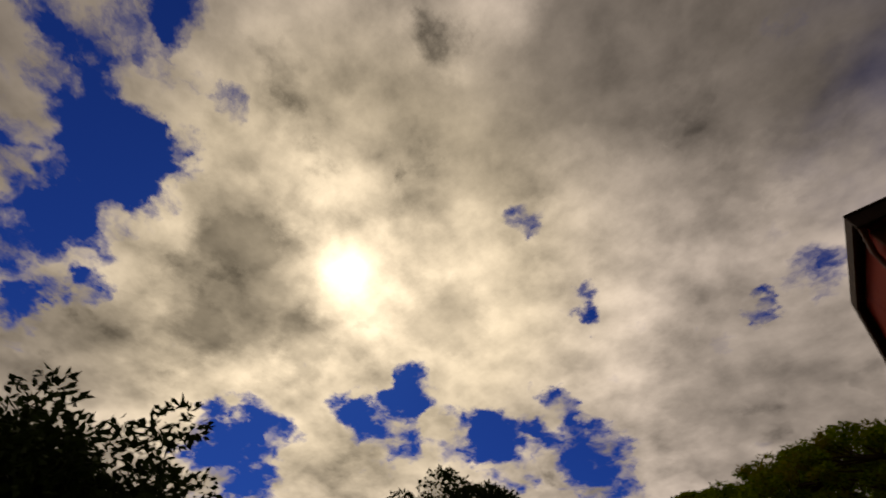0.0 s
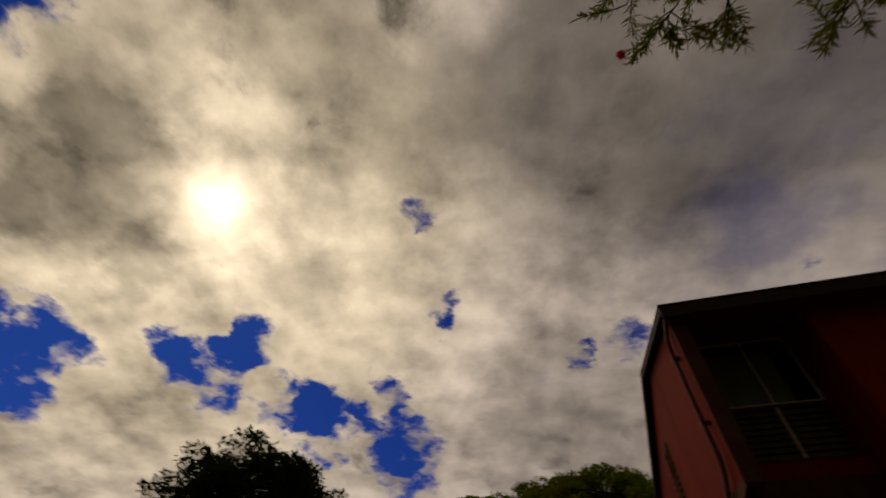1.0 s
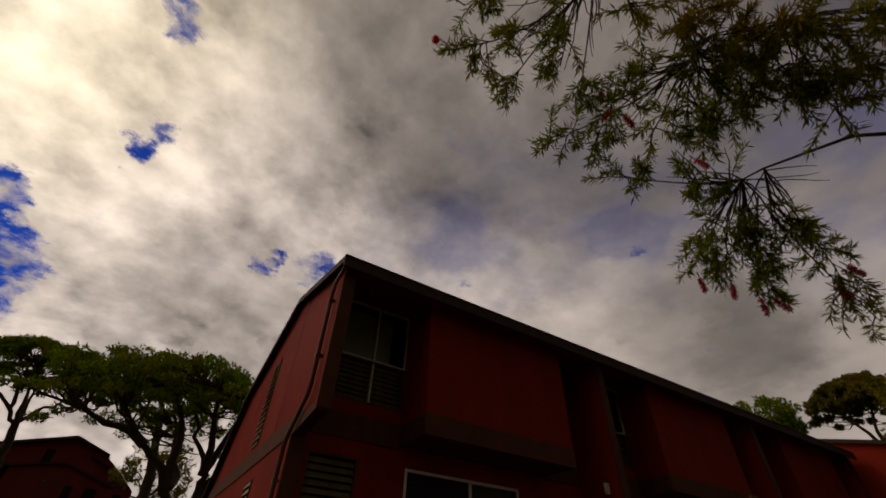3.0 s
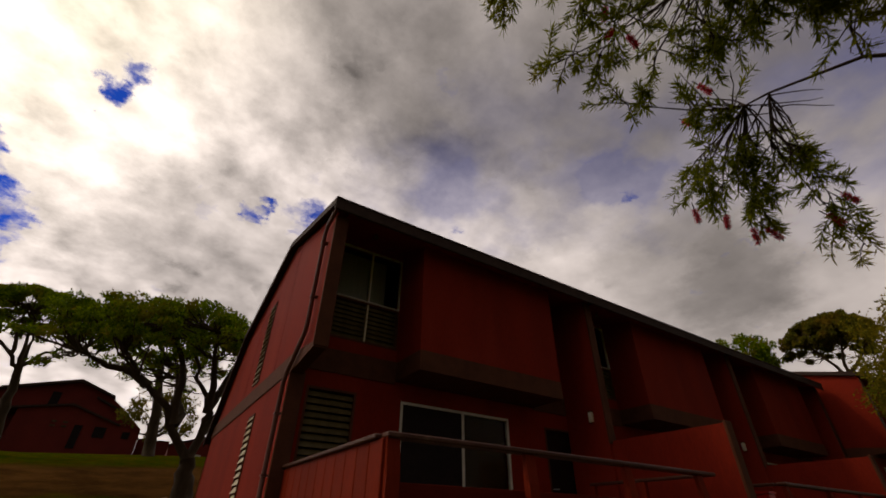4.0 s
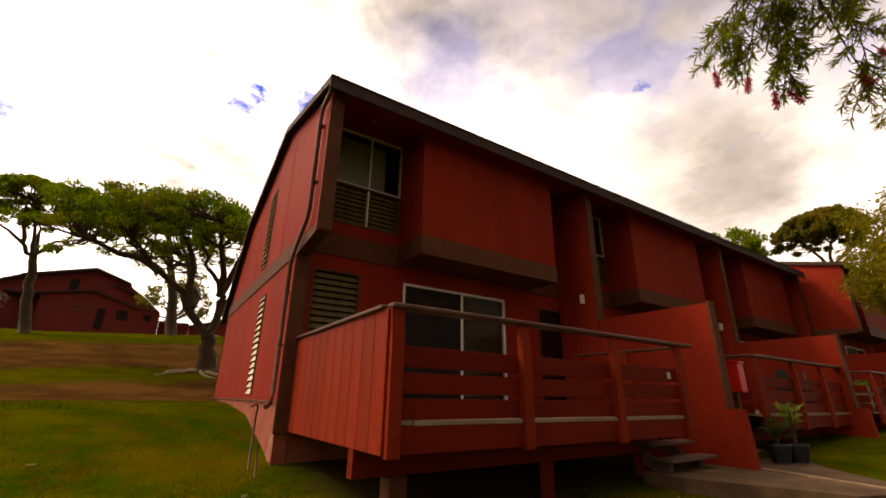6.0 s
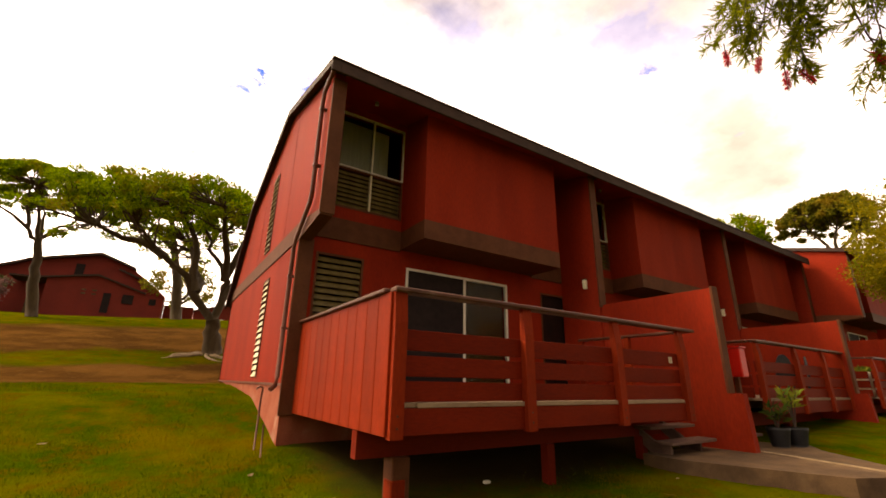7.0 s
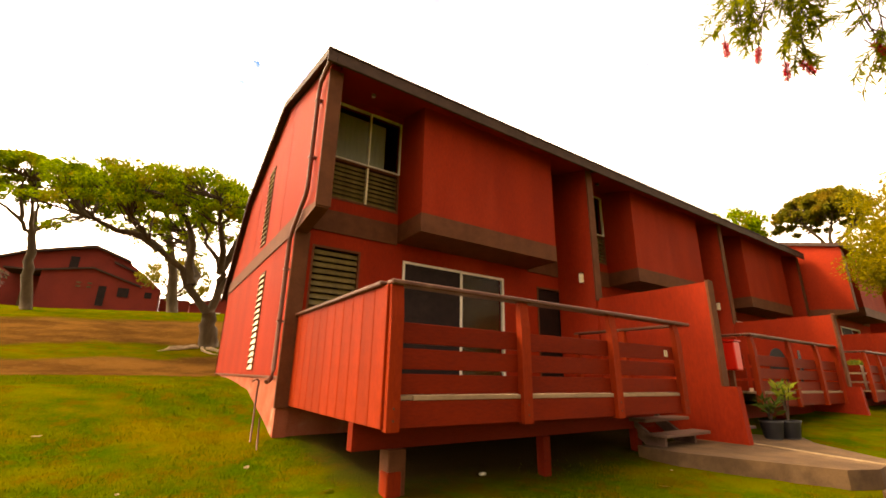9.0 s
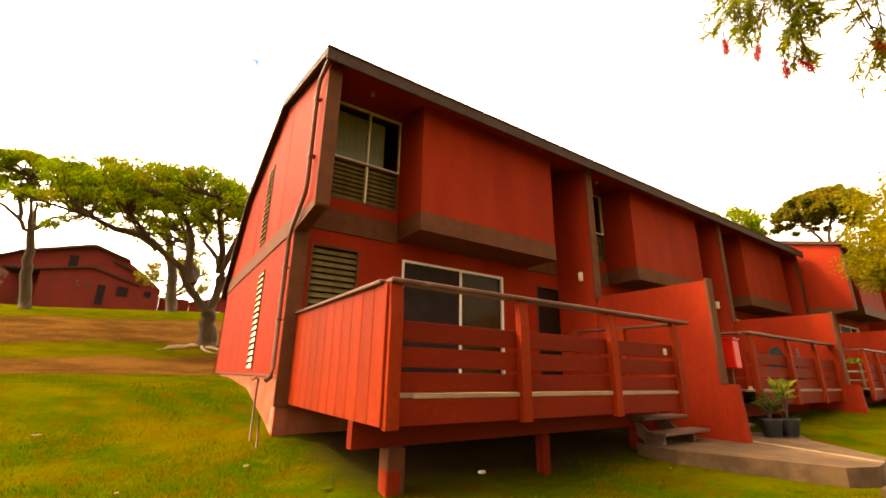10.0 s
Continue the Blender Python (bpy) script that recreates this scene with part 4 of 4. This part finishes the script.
shade_tree(
    "leaning shade tree with spreading olive crown and exposed roots", [(0.30, 13.4, 1.0), (0.22, 13.4, 1.75), (0.10, 13.4, 2.45)], 0.30,
    [
        [(0.10, 13.4, 2.40), (-1.12, 13.2, 4.12), (-2.40, 13.0, 5.02), (-3.41, 12.8, 6.29)],
        [(-0.75, 13.25, 3.55), (-1.07, 13.6, 5.79), (-2.12, 13.9, 7.3)],
        [(0.12, 13.4, 2.45), (0.33, 13.5, 3.55), (0.25, 13.6, 4.33), (-0.49, 13.8, 5.5), (-0.86, 14.0, 6.7)],
        [(0.33, 13.5, 3.4), (1.2, 13.6, 4.9), (2.0, 13.8, 6.4)],
        [(-0.7, 13.3, 3.6), (-0.9, 14.9, 5.0), (-1.2, 16.3, 6.4)],
        [(0.28, 13.6, 4.2), (0.0, 12.2, 5.4), (-0.4, 11.0, 6.6)],
        [(-2.0, 13.05, 4.75), (-3.5, 13.3, 5.3), (-4.5, 13.4, 5.7)],
        [(0.28, 13.6, 4.25), (0.62, 13.5, 5.4), (0.9, 13.3, 6.8)],
    ],
    (-2.0, 13.5, 5.6, 4.3, 3.8, 2.5), 11, 0.14, 270, 130)
shade_tree(
    "tall slender shade tree with flat umbrella crown", [(-7.78, 25.8, 3.2), (-8.17, 25.8, 5.1), (-8.25, 25.8, 6.4), (-8.5, 25.8, 7.68)], 0.21,
    [
        [(-8.5, 25.8, 7.6), (-9.3, 25.7, 8.4), (-10.3, 25.6, 9.1), (-11.4, 25.5, 10.1)],
        [(-8.5, 25.8, 7.65), (-7.9, 25.9, 8.5), (-7.2, 26.0, 9.1), (-6.6, 26.1, 10.0)],
        [(-8.5, 25.8, 7.65), (-8.7, 26.4, 9.0), (-9.1, 27.0, 10.4)],
        [(-8.5, 25.8, 7.65), (-8.6, 24.9, 8.9), (-8.9, 24.2, 10.3)],
        [(-9.1, 25.7, 8.2), (-9.4, 25.7, 9.5), (-9.5, 25.8, 10.6)],
    ],
    (-9.2, 25.8, 10.0, 3.3, 3.2, 1.95), 12, 0.19, 170, 110)
shade_tree(
    "tall shade tree on the crest behind the leaning one", [(-0.84, 30.0, 4.0), (-1.25, 30.0, 6.9), (-1.83, 30.0, 9.2)], 0.28,
    [
        [(-1.83, 30.0, 9.1), (-3.2, 29.8, 10.6), (-5.2, 29.6, 12.0)],
        [(-1.83, 30.0, 9.2), (-2.2, 30.4, 11.0), (-3.0, 30.6, 12.8)],
        [(-1.7, 30.0, 9.0), (-0.6, 30.0, 10.8), (0.4, 30.0, 12.2)],
        [(-2.4, 29.9, 9.8), (-4.2, 31.0, 11.0), (-6.0, 31.4, 11.8)],
        [(-1.8, 30.0, 9.2), (-2.4, 28.6, 11.0), (-3.2, 27.8, 12.4)],
    ],
    (-3.6, 29.9, 11.2, 4.3, 3.8, 2.6), 31, 0.22, 150, 110)
round_tree(-0.6, 46.0, 2.0, (3.6, 3.2, 2.4), 13, "small airy tree beside the far house", LEAF_OLIVE, 0.3, 0.25, 60, 60)
round_tree(36.7, 8.7, 10.0, (2.7, 3.5, 2.0), 14, "leafy green treetop behind the roofs", LEAF_UMBRELLA, 0.28, 0.3, 90)
shade_tree(
    "tall olive-green shade tree beyond the forward row", [(39.4, 2.7, 0.2), (39.4, 2.6, 5.0), (39.4, 2.6, 9.5)], 0.26,
    [
        [(39.4, 2.6, 9.4), (39.4, 2.5, 11.0), (39.4, 2.0, 13.2)], [(39.4, 2.6, 9.5), (39.0, 3.4, 11.2), (38.8, 4.4, 12.8)], [(39.4, 2.6, 9.6), (40.2, 1.6, 11.2), (40.6, 0.6, 12.6)],
    ],
    (39.4, 2.6, 11.6, 2.6, 3.0, 2.6), 15, 0.28, 170, 110, LEAF_OLIVE, "trees beyond the houses")
round_tree(17.2, -4.85, 3.2, (2.2, 2.3, 2.2), 16, "golden yellow-green tree before the forward row", LEAF_YELLOW, 0.11, 0.16, 220, 170)
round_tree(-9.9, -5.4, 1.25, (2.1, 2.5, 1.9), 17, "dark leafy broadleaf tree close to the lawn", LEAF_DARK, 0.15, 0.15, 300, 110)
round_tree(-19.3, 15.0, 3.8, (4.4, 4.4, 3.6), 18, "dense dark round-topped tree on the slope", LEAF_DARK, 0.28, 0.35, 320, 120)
round_tree(-15.0, 43.0, 0.6, (2.4, 2.0, 1.8), 19, "mauve flowering shrub beside the far house", MAUVE, 0.25, 0.12, 60, 60, "shrub")


# roots at the foot of the leaning tree
def root(x, y, a, length, seed):
    rng = np.random.default_rng(seed)
    b, pts, turn = bmesh.new(), [], a
    px, py = x, y
    for k in range(9):
        q = k / 8
        turn += rng.uniform(-0.55, 0.55)
        px, py = px + math.cos(turn) * length / 8, py + math.sin(turn) * length / 8
        pts.append((px, py, float(height(px, py)) + 0.045 * (1 - q) + rng.uniform(-0.02, 0.025)))
    tube(pts, [0.065 - 0.005 * k for k in range(9)], 7, b)
    tagged(part("tree_root", b, ROCK), "pale exposed tree root on bare earth", "root", "exposed roots")


for n in range(9):
    a = 3.1 + n * 0.24
    root(0.22 + 0.3 * math.cos(a), 13.2 + 0.3 * math.sin(a), a, 0.9 + 1.0 * ((n * 0.37) % 1), 40 + n)


# ---- far houses on the hill ----
def far_house():
    z = float(height(-8, 48))
    h = thing("far_house", "dark red two-storey house with stepped gable on the hill", "house", (0, 0, 0), "houses on the hill")
    y = 48.0
    main = [(-16.2, z - 1), (-16.2, 9.3), (-13.2, 10.7), (-8.1, 12.1), (-5.4, 11.1), (-4.2, 10.3), (-2.6, 9.0), (-1.9, 8.4), (-1.9, z - 1)]
    part("wall", prism(main, "y", y, y + 9), FAR_RED, h)
    roof = [(-13.5, 10.75), (-8.1, 12.25), (-5.0, 11.1), (-5.0, 10.95), (-8.1, 12.0), (-13.5, 10.55)]
    part("roof", prism(roof, "y", y - 0.6, y + 9), ROOFING, h)
    part("lower_roof", prism([(-6.4, 10.9), (-3.7, 9.8), (-3.7, 9.65), (-6.4, 10.7)], "y", y - 0.4, y + 9), ROOFING, h)
    part("side_roof", prism([(-16.6, 9.25), (-13.2, 10.85), (-13.2, 10.65), (-16.6, 9.05)], "y", y - 0.5, y + 9), ROOFING, h)
    front = [(-11.2, z - 1), (-11.2, 8.7), (-7.6, 9.4), (-4.4, 8.3), (-2.0, 7.6), (-2.0, z - 1)]
    part("front_wing", prism(front, "y", y - 3, y - 0.01), FAR_RED, h)
    part("wing_roof", prism([(-11.6, 8.75), (-7.6, 9.5), (-3.6, 8.15), (-3.6, 8.0), (-7.6, 9.34), (-11.6, 8.6)], "y", y - 3.3, y - 0.02), ROOFING, h)
    for x0, x1, z0, z1 in ((-9.9, -9.2, 9.6, 10.9),):
        part("window", box(x0, x1, y - 0.05, y + 0.04, z0, z1), FAR_DARK, h)
    for x0, x1, z0, z1 in ((-6.9, -6.3, 5.9, 7.8), (-5.4, -4.5, 6.9, 7.8), (-3.2, -2.6, 7.0, 7.6)):
        part("window", box(x0, x1, y - 3.06, y - 2.95, z0, z1), FAR_DARK, h)
    for k in range(4):
        x, zz = -8.6 + (k % 2) * 0.8, 7.5 + (k // 2) * 0.35
        part("vent", box(x, x + 0.35, y - 3.05, y - 2.96, zz, zz + 0.16), CONCRETE, h)
    part("porch_post", box(-12.3, -12.1, y - 2.6, y - 2.4, z - 1, 8.6), CONCRETE, h)
    part("porch_roof", box(-13.8, -11.3, y - 2.9, y, 8.6, 8.75), ROOFING, h)
    low = thing("garden_wall", "low dark red wall beside the far house", "wall", (0, 0, 0))
    part("wall", box(-1.85, 1.0, 49, 49.3, z - 1, 7.6), FAR_RED, low)
    part("coping", box(-1.87, 1.02, 48.97, 49.33, 7.6, 7.7), ROOFING, low)


def distant_house():
    z = float(height(3.8, 58))
    h = thing("far_house", "small red house with pitched roof behind the tree", "house", (0, 0, 0), "houses on the hill")
    part("wall", prism([(1.6, z - 1), (1.6, 8.8), (6.5, 10.2), (10, 9.0), (10, z - 1)], "y", 60, 67), FAR_RED, h)
    part("roof", prism([(1.2, 8.75), (6.5, 10.35), (10.4, 9.0), (10.4, 8.85), (6.5, 10.15), (1.2, 8.55)], "y", 59.5, 67), ROOFING, h)
    part("window", box(4.4, 5.4, 59.95, 60.02, 6.9, 7.9), WHITE, h)


far_house()
distant_house()


# ---- bottlebrush tree over the lawn ----
BRUSH_TIPS = [
    (-1.17, -6.11, 2.58), (-1.08, -5.96, 2.52), (-0.77, -5.91, 2.5), (-0.61, -6.16, 2.51), (-0.41, -5.82, 2.40), (-0.30, -6.07, 2.30),
    (-0.11, -6.01, 2.13), (-0.40, -6.20, 2.28), (-0.28, -6.70, 2.27), (-0.15, -6.58, 2.29), (-0.17, -6.70, 2.18), (0.07, -6.44, 2.22),
    (0.22, -6.18, 2.15), (0.44, -6.04, 2.01), (0.52, -6.20, 1.96), (0.63, -6.19, 1.79), (0.58, -5.95, 1.95), (0.61, -6.42, 1.88),
    (0.64, -6.04, 1.89), (0.77, -6.11, 1.71), (0.83, -6.39, 1.69), (0.95, -6.39, 1.45),
    (-0.30, -6.45, 2.39), (-0.39, -6.67, 2.34), (-0.01, -6.66, 2.17), (0.0, -6.80, 2.16), (0.18, -6.79, 2.13), (-0.19, -6.83, 2.19), (-0.02, -6.40, 2.30),
    (-0.06, -6.21, 2.29), (-0.89, -6.15, 2.62), (-0.46, -6.13, 2.42), (0.09, -6.55, 2.21), (0.39, -6.31, 2.11), (0.65, -6.32, 1.95), (0.58, -6.19, 2.02),
    (0.12, -6.99, 2.22), (0.14, -6.84, 2.14), (0.27, -6.97, 2.14), (0.08, -6.72, 2.33), (-0.08, -6.91, 2.21), (-0.16, -6.74, 2.34), (0.32, -6.80, 2.10), (0.08, -7.07, 2.18), (-0.32, -6.72, 2.39), (-0.51, -6.52, 2.49), (-0.77, -6.36, 2.53),
]
BRUSH_FLOWERS = [
    (-1.21, -5.92, 2.53), (0.34, -6.11, 2.19), (0.29, -6.26, 2.27), (0.59, -5.89, 1.80), (0.67, -5.99, 1.73), (0.75, -6.06, 1.63), (0.77, -6.13, 1.61),
    (0.83, -6.36, 1.58), (0.80, -6.45, 1.64), (-0.41, -6.21, 2.35), (-0.26, -6.22, 2.25), (-0.34, -6.17, 2.30),
]


def bottlebrush():
    rng = np.random.default_rng(5)
    foot = Vector((2.0, -8.6, float(height(2.0, -8.6))))
    tree = thing("bottlebrush_tree", "bottlebrush tree with narrow leaves and crimson flower spikes", "tree", foot)
    wood, twigs = bmesh.new(), bmesh.new()
    fork = Vector((1.5, -8.1, 1.4))

    def rel(p):
        return Vector(p) - foot

    tube([rel((2.0, -8.6, foot.z - 0.3)), rel((1.9, -8.5, 0.0)), rel(fork)], [0.13, 0.10, 0.08], 10, wood)
    low, mid, high = Vector((0.42, -6.35, 2.13)), Vector((-0.06, -6.9, 2.30)), Vector((-0.76, -6.54, 2.58))
    arcs = [
        [fork, (1.2, -7.4, 2.0), (0.62, -6.78, 2.16), (0.45, -6.45, 2.14), low],
        [fork, (0.9, -7.6, 2.2), (0.3, -7.1, 2.36), mid, (-0.2, -6.6, 2.34)],
        [fork, (0.9, -7.9, 2.5), (0.0, -7.3, 2.72), (-0.5, -6.85, 2.68), high],
    ]
    for arc in arcs:
        tube([rel(p) for p in arc], [0.040, 0.018, 0.009, 0.006, 0.004], 7, wood)
    part("trunk", wood, TWIG, tree, "dark trunk with arching limbs")
    nodes = [Vector(p) for arc in arcs for p in arc[2:]]
    at, along = [], []
    for tip in BRUSH_TIPS:
        tip = Vector(tip)
        near = sorted(nodes, key=lambda p: (p - tip).length)[0]
        sway = Vector(rng.normal(size=3)) * 0.05
        mids = [near.lerp(tip, 0.35) + sway + Vector((0, 0, 0.05)), near.lerp(tip, 0.7) + sway * 0.6 + Vector((0, 0, 0.03))]
        tube([rel(p) for p in (near, *mids, tip)], [0.0055, 0.0045, 0.0035, 0.0025], 5, twigs)
        for j in range(9):
            s = mids[1].lerp(tip, rng.uniform(0.1, 1.0))
            out = (tip - near).normalized() * 0.6 + Vector(rng.normal(size=3)) * 0.75 + Vector((0, 0, -0.35))
            ln = rng.uniform(0.10, 0.22)
            pts, p, d = [s], s.copy(), out.normalized()
            for k in range(3):
                d = (d + Vector((0, 0, -0.12)) + Vector(rng.normal(size=3)) * 0.12).normalized()
                p = p + d * ln / 3
                pts.append(p.copy())
            tube([rel(q) for q in pts], [0.0032, 0.0027, 0.002, 0.0014], 4, twigs)
            for k in range(52):
                f = rng.uniform(0.25, 1.0) * 3
                i = min(int(f), 2)
                q = pts[i].lerp(pts[i + 1], f - i)
                at.append(rel(q))
                along.append(d * 0.75 + Vector(rng.normal(size=3)).normalized() * 0.8)
        for j in range(4):
            s = near.lerp(mids[0], rng.uniform(0, 1))
            limb(twigs, rel(s), (tip - near).normalized() + Vector(rng.normal(size=3)) * 0.5, rng.uniform(0.15, 0.35), 0.004, 0.0015, 0.15, rng, 4)
    tagged(part("twig", twigs, TWIG, tree), kind="stuff")
    piece("leaves", leaf_sheet("leaves", np.array([tuple(v) for v in at]), np.array([tuple(v) for v in along]), 0.052, 0.0075, rng, 0.2), LEAF_BRUSH, tree, "narrow stiff green leaves")
    for p in BRUSH_FLOWERS:
        n = 420
        axis = Vector((rng.uniform(-0.5, 0.5), rng.uniform(-0.5, 0.5), -1)).normalized()
        u = axis.cross(Vector((1, 0.2, 0))).normalized()
        w = axis.cross(u)
        q = rng.uniform(-0.045, 0.045, n)
        a = rng.uniform(0, math.tau, n)
        radial = np.outer(np.cos(a), tuple(u)) + np.outer(np.sin(a), tuple(w))
        base = np.outer(q, tuple(axis)) + np.array(tuple(rel(p)))
        f = piece("flower_spike", leaf_sheet("flower_spike", base, radial + np.array(tuple(axis)) * 0.35, 0.021, 0.0022, rng, 0), PETAL, tree, "crimson bottlebrush flower spike")
        part("spike_core", tube([rel(p) - axis * 0.09, rel(p) + axis * 0.06], 0.0028, 5), TWIG, f)


bottlebrush()


# ---- grass ----
def lawn():
    rng = np.random.default_rng(8)
    n = 90000
    x = rng.uniform(-7.0, 5.5, n)
    y = -5.2 + 10.6 * rng.uniform(0, 1, n) ** 1.3
    keep = ~((x > -0.05) & (y > -0.05)) & ~((x > 4.42 + 0.378 * np.clip(-3.2 - y, 0, 2)) & (y > -5.05)) & ~((x > 0.3) & (y > -2.6 + rng.normal(0, 0.25, n)))
    x, y = x[keep], y[keep]
    z = height(x, y) + 0.0
    at = np.stack([x, y, z - 0.02], 1)
    way = np.stack([rng.normal(0, 0.45, len(x)), rng.normal(0, 0.45, len(x)), np.ones(len(x))], 1)
    g = piece("grass", leaf_sheet("grass", at, way, 0.05, 0.007, rng, 0.1), BLADE)
    tagged(g, "short yellow-green lawn grass", "grass", kind="stuff")


lawn()
